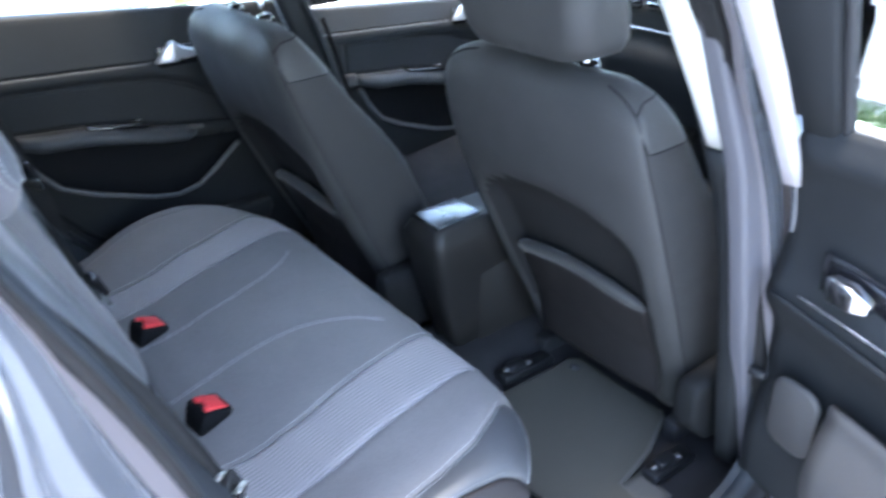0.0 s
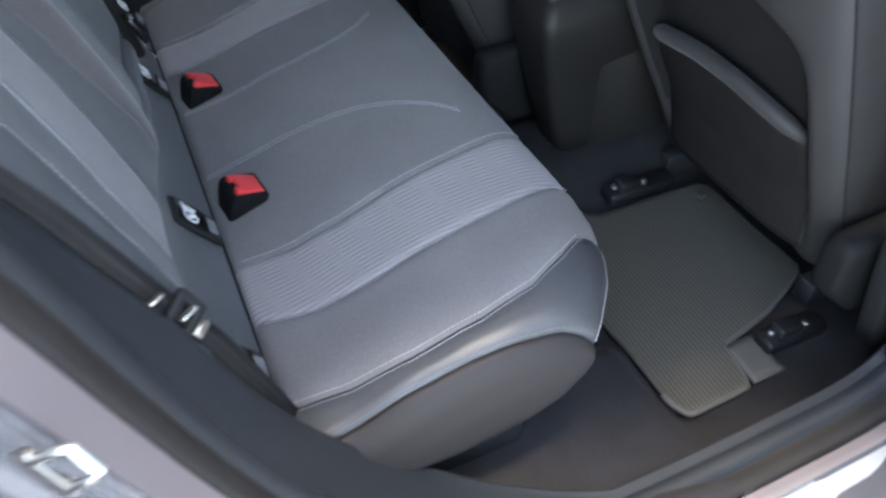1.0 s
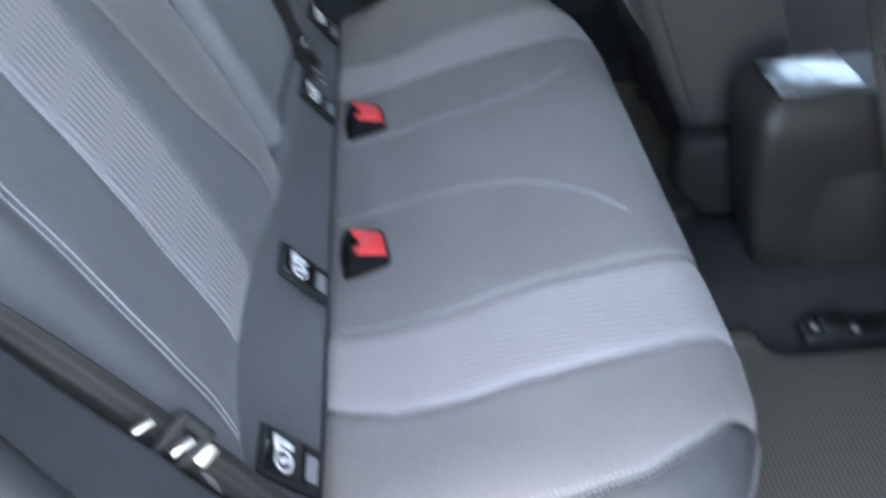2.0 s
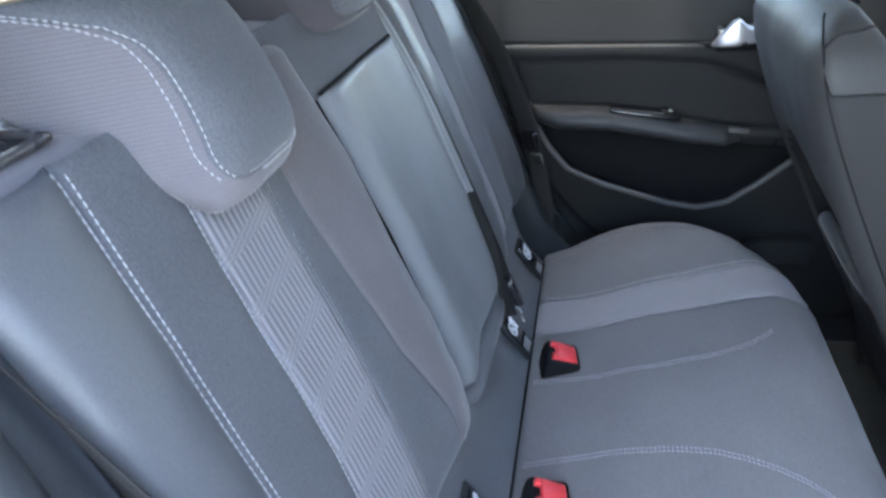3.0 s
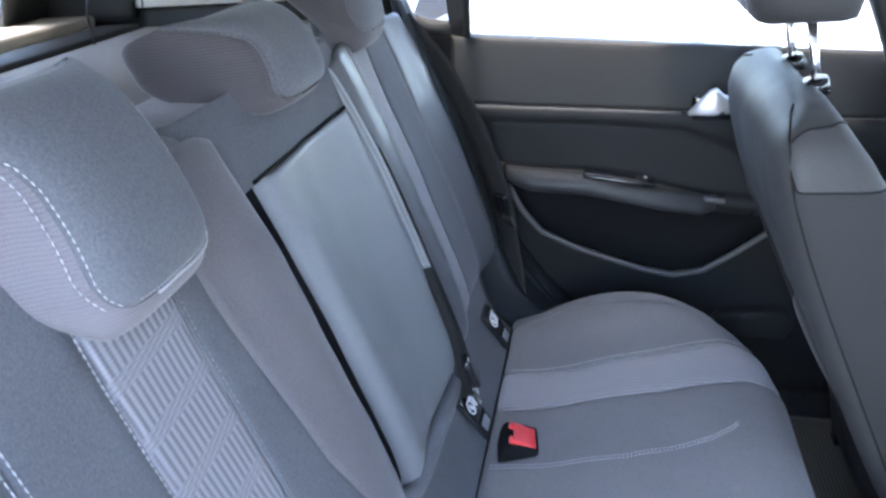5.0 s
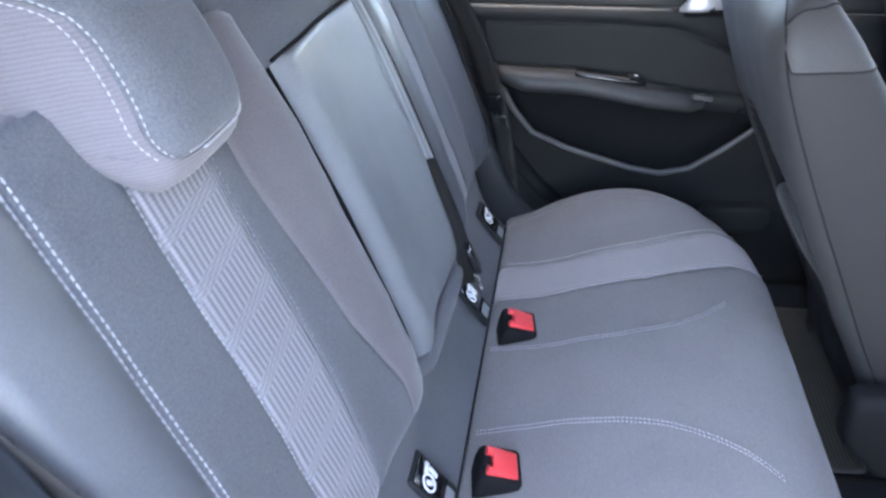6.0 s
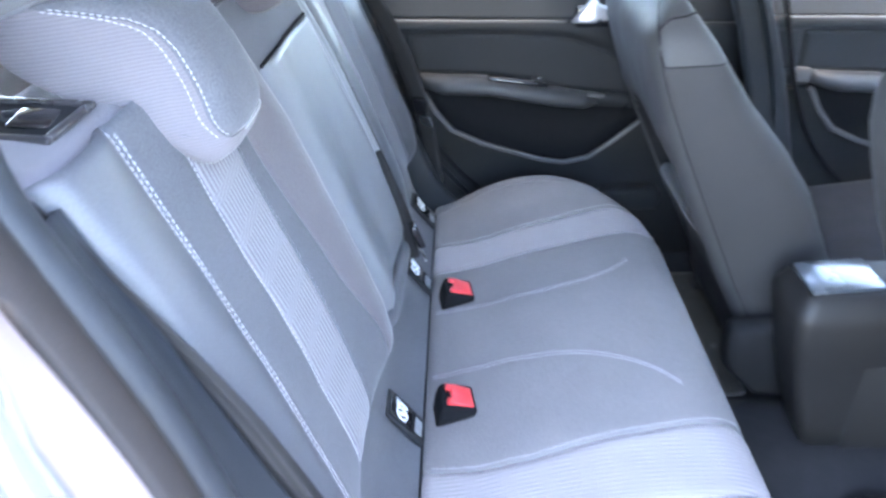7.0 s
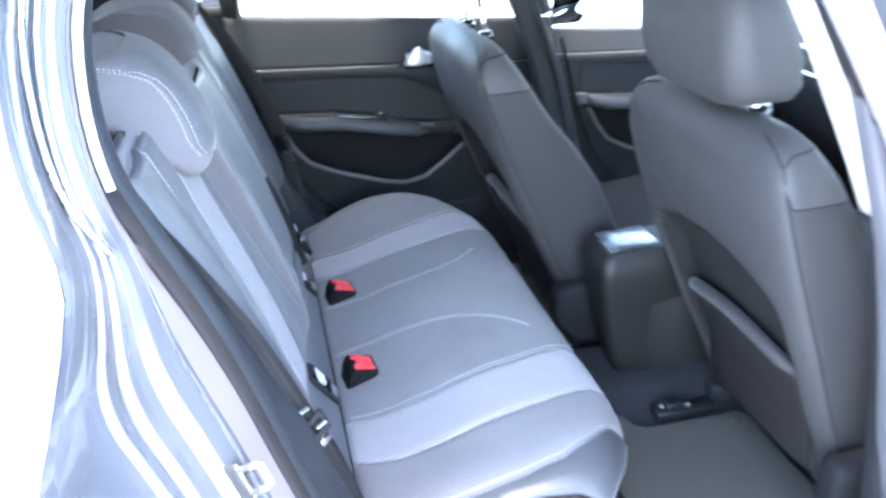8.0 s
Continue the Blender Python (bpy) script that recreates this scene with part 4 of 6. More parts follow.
    # solid box added to keep front light off the rear floor
    part("seat_base", box((0.46, 0.40, 0.14), pose(1.06 + dx, cy, 0.285), 0.02), trim, ob, "black box under the seat that blocks light")
    # seat cushion, side cover and rails
    cu = bmesh.new()
    add_loft(cu, [[Vector((x, cy + py, 0.42 + dz + pz)) for py, pz in rounded(0.245, hz, 0.05)] for x, dz, hz in ((0.80 + dx, -0.03, 0.06), (0.88 + dx, -0.01, 0.085), (1.05 + dx, 0.0, 0.09), (1.25 + dx, 0.015, 0.095), (1.34 + dx, 0.01, 0.085), (1.37 + dx, 0.0, 0.05))])
    part("cushion", cu, seat_shell_cloth, ob, "dark cloth seat cushion")
    for sg in (-1, 1):
        part("side_cover", box((0.40, 0.04, 0.13), pose(0.92 + dx, cy + sg * 0.245, 0.37, 0, -4, 0), 0.015), trim, ob, "black plastic side cover")
        part("rail", box((0.56, 0.035, 0.05), pose(0.98 + dx, cy + sg * 0.20, 0.235), 0.004), rubber, ob, "black seat rail")
        part("bracket", box((0.30, 0.02, 0.09), pose(0.98 + dx, cy + sg * 0.20, 0.295), 0.004), rubber, ob)
    # plastic cover over the recliner on the door-opening side of the backrest
    lb = bmesh.new()
    add_loft(lb, [[Vector((x + dx, cy - 0.275 + py, z + pz)) for py, pz in rounded(0.028 * k, hz * k, 0.020, 6)] for x, z, hz, k in ((0.614, 0.405, 0.056, 0.55), (0.616, 0.405, 0.056, 0.78), (0.622, 0.405, 0.057, 0.92), (0.632, 0.400, 0.060, 1.0), (0.68, 0.376, 0.084, 1.0), (0.80, 0.370, 0.095, 1.0))])
    part("recliner_cover", lb, low_plastic, ob, "black plastic recliner cover")
    # headrest
    hz, hx = (1.125, 0.475 + dx) if raised else (1.062, 0.475 + dx)
    hb = bmesh.new()
    lay = hb.loops.layers.uv.verify()
    lean = 0.25
    secs = []
    for h, w, d in ((0.0, 0.118, 0.046), (0.006, 0.134, 0.060), (0.03, 0.147, 0.068), (0.08, 0.154, 0.068), (0.13, 0.152, 0.062), (0.17, 0.138, 0.050), (0.192, 0.116, 0.034), (0.198, 0.09, 0.016)):
        secs.append([Vector((hx - h * lean + px, cy + py, hz + h + 0.012 * (py / w) ** 2 * (1 if h < 0.05 else 0))) for py, px in rounded(w, d, 0.045, 8)])
    add_loft(hb, secs)
    for f in hb.faces:
        for lp in f.loops:
            lp[lay].uv = (lp.vert.co.z, lp.vert.co.y)
    hd = part("headrest", hb, seat_cloth, ob, "dark cloth headrest")
    for sg in (-1, 1):
        part("post", tube([(hx + 0.035, cy + sg * 0.075, 1.00), (hx + 0.005, cy + sg * 0.075, hz + 0.03)], 0.0065, 10), chrome, hd, "chrome headrest post")
        part("collar", tube([(hx + 0.028, cy + sg * 0.075, 1.036), (hx + 0.024, cy + sg * 0.075, 1.057)], [0.020, 0.015], 14), gloss_black, ob, "black post collar")
        if not raised:
            continue
        sb = bmesh.new()
        path = [Vector((hx - h * lean - 0.069, cy + sg * 0.10, hz + h)) for h in [0.02 + 0.15 * i / 20 for i in range(21)]]
        add_stitches(sb, path, [Vector((-1, 0, 0))] * 21)
        part("stitching", sb, thread_mat, hd, "pale stitching")
    return ob


front_seat("passenger_seat", "dark cloth front seat with raised headrest", 0.375, 0.0, True)
front_seat("driver_seat", "dark cloth front seat set further forward, headrest lowered", -0.332, 0.235, False)

# ---- centre console ----
console = thing("center_console", "black plastic centre console between the front seats", "center console", (0.95, 0.0, 0.27))
cs = []
for x, zt, w, r in ((0.80, 0.600, 0.066, 0.02), (0.95, 0.610, 0.068, 0.02), (1.00, 0.52, 0.068, 0.02), (1.45, 0.54, 0.068, 0.02), (1.62, 0.72, 0.11, 0.02)):
    cs.append([Vector((x, 0.004 + py * (1 if pz > 0 else 0.86), (zt + 0.25) / 2 + pz)) for py, pz in rounded(w, (zt - 0.25) / 2, r, 5)])
part("body", loft(cs), console_plastic, console, "black grained console body")
# the rear end: a box that narrows to the floor, its edges rounded
ends = []
for z, xr, w in ((0.235, 0.745, 0.047), (0.32, 0.718, 0.051), (0.42, 0.692, 0.058), (0.50, 0.676, 0.066), (0.545, 0.668, 0.073), (0.570, 0.665, 0.075), (0.584, 0.666, 0.073), (0.604, 0.676, 0.062), (0.613, 0.682, 0.056), (0.617, 0.688, 0.050)):
    ends.append([Vector(((xr + 0.90) / 2 + px, 0.004 + py, z)) for px, py in rounded((0.90 - xr) / 2, w, 0.022, 6)])
part("rear_end", loft(ends), console_plastic, console, "black console end with rounded edges")
part("panel_joint", tube([(0.672, 0.004 - 0.068 + 0.136 * i / 12, 0.575) for i in range(13)], 0.0014, 6), felt, console, "dark panel joint")
part("lid", box((0.118, 0.096, 0.008), pose(0.748, 0.004, 0.6205, 0, -3, 0), 0.003), lid_gloss, console, "glossy lid reflecting the sky")
part("lid_edge", box((0.007, 0.097, 0.010), pose(0.687, 0.004, 0.6165, 0, 0, 0), 0.003), gloss_black, console, "gloss black edge of the lid")
part("gear_lever", tube([(1.15, -0.01, 0.50), (1.13, -0.01, 0.60), (1.12, -0.01, 0.66)], [0.03, 0.012, 0.022], 12, up=(1, 0, 0)), gloss_black, console, "black gear lever")

# ---- dashboard ----
dash = thing("dashboard", "dark dashboard with chrome trim strips and a centre screen", "dashboard", (1.6, 0.0, 0.6))
D_PROF = [(2.05, 1.03), (1.75, 1.03), (1.58, 1.01), (1.52, 0.96), (1.53, 0.88), (1.50, 0.84), (1.53, 0.76), (1.60, 0.62), (1.78, 0.45)]
DC = curve_pts(D_PROF, 34)
part("panel", shell(lambda u, v: Vector((DC[u][0] + 0.10 * (abs(v) / 0.74) ** 3, v, DC[u][1])), list(range(34)), [-0.74 + 1.48 * i / 30 for i in range(31)], 0.02), trim_soft, dash, "soft dark dashboard")
part("screen", box((0.012, 0.21, 0.135), pose(1.495, -0.12, 0.98, 0, -14, 0), 0.004), blue_screen, dash, "dark centre touchscreen")
for sz in (0.905, 0.835):
    part("trim_strip", tube([(1.502, -0.70 + 1.4 * i / 20, sz) for i in range(21)], 0.006, 8), chrome, dash, "chrome trim strip")
for vy in (0.03, 0.16):
    vent = part("vent", box((0.02, 0.11, 0.07), pose(1.505, vy, 0.985, 0, -14, 0), 0.006), gloss_black, dash, "black air vent")
    for k in range(4):
        part("slat", box((0.018, 0.10, 0.003), pose(1.495, vy, 0.965 + k * 0.014, 0, -14, 0), 0.001), chrome if k == 1 else trim, vent)


# ---- car body: floor, sills, pillars, roof ----
body = thing("hatchback_car", "silver metallic hatchback with its rear door standing open", "car", (0.5, 0.0, 0.02))


def floor_z(x, y):
    a = abs(y)
    z = 0.205 + 0.07 * math.exp(-(y / 0.13) ** 4)
    z += 0.085 * max(0, min(1, (a - 0.64) / 0.14)) ** 1.4
    z += 0.06 * max(0, min(1, (0.60 - x) / 0.05)) * max(0, min(1, (a - 0.46) / 0.05)) * lerp(a, [0.66, 0.76], [1, 0.1])
    z += 0.02 * max(0, min(1, (0.56 - x) / 0.1))
    return z + 0.003 * noise.noise(Vector((x * 7, y * 7, 5)))


part("floor_carpet", shell(lambda u, v: Vector((u, v, floor_z(u, v))), [0.06 + 1.88 * i / 90 for i in range(91)], [-0.79 + 1.58 * i / 90 for i in range(91)], 0.02), carpet, body, "dark felt floor carpet")

# the outline of the rear door opening (x, z), from the roof at the back, down the wheel arch, along the sill and up the middle pillar
OPEN = [(-0.02, 1.445), (-0.115, 1.40), (-0.165, 1.32), (-0.178, 1.23), (-0.170, 1.155), (-0.145, 1.085), (-0.115, 1.01), (-0.085, 0.92), (-0.052, 0.80), (-0.015, 0.68), (0.04, 0.56), (0.12, 0.45), (0.22, 0.36), (0.34, 0.31), (0.50, 0.297), (0.68, 0.297), (0.80, 0.305), (0.87, 0.34), (0.895, 0.42), (0.878, 0.55), (0.845, 0.72), (0.80, 0.88), (0.735, 1.03), (0.65, 1.20), (0.58, 1.32), (0.50, 1.41), (0.38, 1.45), (0.18, 1.462), (0.05, 1.458), (-0.02, 1.445)]
OC = curve_pts(OPEN[:-1] + [OPEN[-1]], 160)
CENTRE = Vector((0.36, 0.86))


def out_normal(i):
    a, b = OC[(i - 1) % 159], OC[(i + 1) % 159]
    d = (b - a).normalized()
    k = Vector((d[1], -d[0]))
    return k if k.dot(OC[i] - CENTRE) > 0 else -k


ON = [out_normal(i) for i in range(160)]


def flare(z, y):
    """The body side leans in towards the roof and out towards the sill, less so at its outer skin."""
    k = lerp(y, [0.62, 0.70, 0.87], [1.0, 1.0, 0.15])
    return lerp(z, [0.28, 0.36, 0.5, 0.7, 0.95, 1.15, 1.45], [0.095, 0.085, 0.055, 0.02, 0.0, -0.01, -0.08]) * (k if z < 0.95 else 1.0)


BELT = 0.722


def edge_scale(x, z):
    """The jamb is broad behind the door, narrow above the belt line, at the sill and at the middle pillar."""
    return sum(edge_step(x, z + d) for d in (-0.045, -0.03, -0.015, 0, 0.015, 0.03, 0.045)) / 7


def edge_step(x, z):
    return lerp(x, [0.12, 0.34], [1.0, 0.58]) * lerp(z, [0.65, 0.80, 0.90, 0.98, 1.04, 1.10], [0.82, 0.86, 0.89, 0.91, 0.66, 0.28]) if x < 0.45 else lerp(x, [0.45, 0.7], [0.5, 0.25]) * (0.45 if z > 1.0 else 1.0)


def ring(offset, y, side):
    """One line round the opening: offset outwards in its plane, y from the middle of the car."""
    out = []
    for i in range(159):
        k = edge_scale(OC[i][0], OC[i][1]) if offset > 0.012 else 1.0
        z = OC[i][1] + ON[i][1] * offset * k
        # the jamb is shallow at the middle pillar, where the door hangs
        ye = y + (min(y, 0.742) - y) * lerp(OC[i][0], [0.45, 0.66], [0, 1]) * lerp(z, [0.32, 0.42], [0, 1])
        ye -= 0.034 * lerp(OC[i][0], [0.52, 0.70], [0, 1]) * lerp(z, [0.36, 0.50], [0, 1])
        # above the belt line behind the door the body side draws in
        ye = BELT + (ye - BELT) * (lerp(z, [1.03, 1.10], [1, 0.38]) if ye > BELT and OC[i][0] < 0.3 else 1)
        out.append(Vector((OC[i][0] + ON[i][0] * offset * k, side * (ye + flare(z, ye)), z)))
    return out


def opening_sweep(prof, side, name, mat, label):
    """Sweeps a profile of (offset from the opening's edge, distance from the middle of the car) round the opening."""
    b = bmesh.new()
    rings = [[b.verts.new(p) for p in ring(o, y, side)] for o, y in prof]
    n = 159
    for r0, r1 in zip(rings, rings[1:]):
        for k in range(n):
            b.faces.new((r0[k], r0[(k + 1) % n], r1[(k + 1) % n], r1[k]))
    return part(name, b, mat, body, label)


JAMB = []
KNOTS = [(0.026, 0.757), (0.030, 0.763), (0.036, 0.757), (0.060, 0.744), (0.084, 0.741), (0.094, 0.747), (0.100, 0.757), (0.114, 0.760), (0.121, 0.754), (0.134, 0.746), (0.147, 0.748), (0.154, 0.758), (0.161, 0.772), (0.168, 0.805), (0.176, 0.850), (0.190, 0.868)]
for ka, kb in zip(KNOTS, KNOTS[1:]):
    for t in (0.0, 0.12, 0.3, 0.5, 0.7, 0.88):
        JAMB.append((ka[0] + (kb[0] - ka[0]) * t, ka[1] + (kb[1] - ka[1]) * t))
JAMB.append(KNOTS[-1])
for side in (-1, 1):
    opening_sweep([tuple(p) for p in JAMB], side, "door_jamb", jamb_paint, "silver door jamb, paint darkened for shade")
    opening_sweep([(0.006, 0.700), (0.010, 0.716), (0.012, 0.722), (0.019, 0.741), (0.026, 0.760)], side, "body_flange", flange_paint, "matt body flange, paint darkened for shade")
    opening_sweep([(0.016, 0.676), (0.007, 0.681), (0.003, 0.689), (0.003, 0.700), (0.005, 0.713), (0.011, 0.721), (0.015, 0.714)], side, "door_seal", seal_cloth, "soft dark door seal")
    opening_sweep([(0.016, 0.646), (0.001, 0.651), (-0.002, 0.658), (-0.002, 0.668), (0.003, 0.677), (0.012, 0.680)], side, "trim_edge", arch_plastic, "smooth dark strip inside the seal")


# steel tube standing in for the sunlit flange edge beside the rear side window
er_path = []
for i in range(3, 60):
    if 1.105 < OC[i][1] < 1.40:
        eo = lerp(OC[i][1], [1.105, 1.16, 1.40], [0.024, 0.036, 0.045])
        ez = OC[i][1] + ON[i][1] * eo
        er_path.append(Vector((OC[i][0] + ON[i][0] * eo, -(0.738 + flare(ez, 0.738)), ez)))
part("flange_edge", tube(er_path, 0.0035, 8), steel, body, "steel tube put in as the sunlit flange edge")
er_path = [p for i, p in enumerate(ring(0.002, 0.716, -1)) if 2 < i < 60 and 1.135 < OC[i][1] < 1.40]
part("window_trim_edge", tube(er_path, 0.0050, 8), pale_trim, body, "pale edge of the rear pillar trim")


# trim panel over the wheel arch, beside the backrest
def arch_trim(side):
    idx = [i for i in range(8, 112) if OC[i][1] < 1.13 and (i < 76 or OC[i][1] < 0.36)]

    def fn(u, v):
        p, k = OC[u], ON[u]
        lip = lerp(p[1], [0.45, 0.55, 0.65, 0.75, 0.85, 0.95, 1.13], [-0.002, 0.000, -0.011, -0.019, -0.005, 0.005, 0.008])
        o = lerp(v, [0, 0.25, 0.45, 0.55, 0.75, 1], [lip + 0.09, lip + 0.012, lip, lip + 0.002, lip * 0.45 + 0.002, 0.004])
        inner = lerp(p[0], [0.14, 0.40], [lerp(p[1], [0.48, 0.55, 0.65, 0.75], [0.612, 0.594, 0.598, 0.610]), 0.632])
        y = lerp(v, [0, 0.25, 0.45, 0.55, 0.75, 1], [inner, inner, inner + 0.003, inner + 0.008, (inner + 0.662) / 2, 0.652])
        zz = p[1] + k[1] * o
        lean = lerp(v, [0.3, 0.6, 1], [0, 0.2, 1]) if p[0] < 0.14 else lerp(p[0], [0.14, 0.40], [lerp(v, [0.3, 0.6, 1], [0, 0.2, 1]), 1])
        return Vector((p[0] + k[0] * o, side * (y + flare(zz, y) * lean), zz))

    part("arch_trim", shell(fn, idx, [i / 16 for i in range(17)], 0.005 * side), arch_plastic, body, "smooth dark plastic wheel arch trim")


arch_trim(-1)
arch_trim(1)


# outer skin: quarter panel behind the opening and sill below it
def skin(side):
    def fn(u, v):
        # u along the outline, v outwards
        p, k = OC[u], ON[u]
        o = 0.190 * edge_scale(p[0], p[1]) + 0.012 * (1 if v > 0 else 0) + v * 0.75
        x, z = p[0] + k[0] * o, p[1] + k[1] * o
        return Vector((x, side * (0.868 + 0.015 * math.sin(min(v * 3, 1.57)) - lerp(z, [1.03, 1.10, 1.45], [0, 0.093, 0.175])), max(z, 0.16)))

    part("quarter_panel", shell(fn, list(range(6, 84)), [0, 0.004, 0.012, 0.03, 0.08, 0.16, 0.3, 0.5, 0.75, 1.0], 0.004), paint, body, "silver metallic rear quarter panel")

    part("sill", shell(lambda u, v: Vector((u, side * lerp(v, [0, 0.2, 0.5, 0.8, 1], [0.775, 0.80, 0.84, 0.876, 0.882]), lerp(v, [0, 0.2, 0.5, 0.8, 1], [0.282, 0.270, 0.250, 0.21, 0.12]))), [0.05 + 1.8 * i / 20 for i in range(21)], [0, 0.2, 0.35, 0.5, 0.65, 0.8, 1], 0.01), paint, body, "silver metallic door sill")


skin(-1)
skin(1)

# middle pillars: dark lower trim, pale upper trim
for side in (-1, 1):
    low, up = bmesh.new(), bmesh.new()

    def pillar(b, zs):
        loops = []
        for z in zs:
            x = lerp(z, [0.28, 0.42, 0.55, 0.72, 0.88, 1.03, 1.20, 1.32, 1.45], [0.945, 0.915, 0.895, 0.862, 0.818, 0.755, 0.672, 0.605, 0.535])
            w = lerp(z, [0.28, 0.6, 1.0, 1.45], [0.10, 0.075, 0.055, 0.05])
            yy = lerp(z, [0.28, 0.9, 1.45], [0.675, 0.660, 0.565])
            near = 0.010 if side < 0 and z < 0.972 else 0.0
            x -= 0.040 if side > 0 else 0.0
            loops.append([Vector((x + w / 2 + px - 0.018 - near / 2, side * (yy + py), z)) for px, py in rounded(w / 2 + 0.012 + near / 2, 0.022, 0.014, 4)])
        add_loft(b, loops)

    joint = 0.970 if side < 0 else 1.22
    pillar(low, [0.28 + (joint - 0.28) * i / 16 for i in range(17)])
    part("pillar_trim", low, trim, body, "black lower pillar trim")
    pillar(up, [joint + 0.002 + (1.448 - joint) * i / 12 for i in range(13)])
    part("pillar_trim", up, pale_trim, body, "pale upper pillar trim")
    pb = bmesh.new()
    loops = []
    for i in range(25):
        z = 0.26 + 1.17 * i / 24
        if side < 0:       # seen with the door open: broad at the belt line, narrow at the foot
            xa = lerp(z, [0.16, 0.45, 0.597, 0.805, 0.94, 1.17, 1.43], [0.970, 0.882, 0.844, 0.790, 0.749, 0.674, 0.580])
            xb = xa + lerp(z, [0.3, 0.6, 0.95, 1.15, 1.43], [0.10, 0.12, 0.15, 0.10, 0.06])
            yy = lerp(z, [0.26, 0.5, 0.95, 1.43], [0.705, 0.690, 0.684, 0.605])
            loops.append([Vector(((xa + xb) / 2 + px, -(yy + py), z)) for px, py in rounded((xb - xa) / 2, 0.018, 0.010, 4)])
        else:
            x = lerp(z, [0.28, 0.42, 0.55, 0.72, 0.88, 1.03, 1.20, 1.32, 1.45], [0.945, 0.915, 0.895, 0.862, 0.818, 0.755, 0.672, 0.605, 0.535]) - 0.010
            yy = lerp(z, [0.28, 0.9, 1.45], [0.78, 0.735, 0.63])
            loops.append([Vector((x + px, yy + py, z)) for px, py in rounded(0.032, 0.035, 0.015, 4)])
    add_loft(pb, loops)
    # near pillar wears the shade-darkened copy, the far one plain silver
    part("middle_pillar", pb, pillar_paint if side < 0 else paint, body, "painted middle pillar")
part("door_check", box((0.020, 0.030, 0.016), pose(0.872, -0.725, 0.545, 0, 20, 0), 0.004), rubber, body, "black door check strap")

# roof, headlining, hatch and scuttle
part("headlining", shell(lambda u, v: Vector((u, v, 1.475 - 0.05 * (v / 0.62) ** 2 - 0.03 * ((u - 0.3) / 1.0) ** 2)), [-0.75 + 2.05 * i / 24 for i in range(25)], [-0.64 + 1.28 * i / 20 for i in range(21)], 0.012), head_lining, body, "pale cloth headlining")
part("roof", shell(lambda u, v: Vector((u, v, 1.505 - 0.05 * (v / 0.62) ** 2 - 0.03 * ((u - 0.3) / 1.0) ** 2)), [-0.85 + 2.2 * i / 24 for i in range(25)], [-0.68 + 1.36 * i / 20 for i in range(21)], 0.012), paint, body, "silver metallic roof")
part("tailgate", shell(lambda u, v: Vector((-0.98 - 0.05 * math.sin(u * 2), v, 0.12 + u * 1.02)), [i / 10 for i in range(11)], [-0.70 + 1.4 * i / 10 for i in range(11)], 0.05), paint, body, "silver metallic tailgate")
part("boot_floor", box((0.80, 1.30, 0.02), pose(-0.58, 0, 0.45), 0.004), carpet, body, "dark boot floor")
for side in (-1, 1):
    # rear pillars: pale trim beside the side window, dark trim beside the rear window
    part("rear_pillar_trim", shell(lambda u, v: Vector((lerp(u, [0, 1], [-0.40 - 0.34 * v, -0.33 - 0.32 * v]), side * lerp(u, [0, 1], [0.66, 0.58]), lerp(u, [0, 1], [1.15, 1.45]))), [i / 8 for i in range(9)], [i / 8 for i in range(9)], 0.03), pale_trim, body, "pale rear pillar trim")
    part("hatch_pillar_trim", shell(lambda u, v: Vector((lerp(u, [0, 1], [-0.742 - 0.25 * v, -0.652 - 0.17 * v]), side * lerp(u, [0, 1], [0.655, 0.575]), lerp(u, [0, 1], [1.126, 1.45]))), [i / 8 for i in range(9)], [i / 8 for i in range(9)], 0.03), trim, body, "dark trim beside the rear window")
    part("hatch_frame", shell(lambda u, v: Vector((lerp(u, [0, 1], [-0.962, -0.782]), side * (lerp(u, [0, 1], [0.53, 0.47]) + 0.12 * v), lerp(u, [0, 1], [1.14, 1.44]))), [i / 8 for i in range(9)], [i / 4 for i in range(5)], 0.014 * side), trim, body, "dark frame of the rear window")
    part("boot_side", box((0.76, 0.03, 0.70), pose(-0.60, side * 0.69, 0.80), 0.01), trim, body, "dark boot side trim")

# windscreen and rear window frames of the cabin stay open to the sky through glass
gl = shell(lambda u, v: Vector((1.32 + 0.75 * u, v * (0.60 + 0.10 * u), 1.45 - 0.43 * u)), [i / 6 for i in range(7)], [-1 + i / 5 for i in range(11)], 0.004)
ws = part("windscreen", gl, glass, body, "clear windscreen")
ws.visible_shadow = False
gl = shell(lambda u, v: Vector((-0.80 - 0.18 * u, v * (0.58 + 0.08 * u), 1.43 - 0.28 * u)), [i / 6 for i in range(7)], [-1 + i / 5 for i in range(11)], 0.004)
ws = part("rear_window", gl, glass, body, "clear rear window")
ws.visible_shadow = False

part("bulkhead", box((0.04, 1.60, 0.86), pose(1.95, 0, 0.60), 0.01), trim, body, "dark front bulkhead")
# bonnet, wings, bumpers and wheels
part("bonnet", shell(lambda u, v: Vector((1.95 + 1.0 * u, v * (0.74 - 0.12 * u * u), 1.02 - 0.16 * u - 0.22 * u ** 4 - 0.05 * v * v)), [i / 16 for i in range(17)], [-1 + i / 8 for i in range(17)], 0.01), paint, body, "silver metallic bonnet")
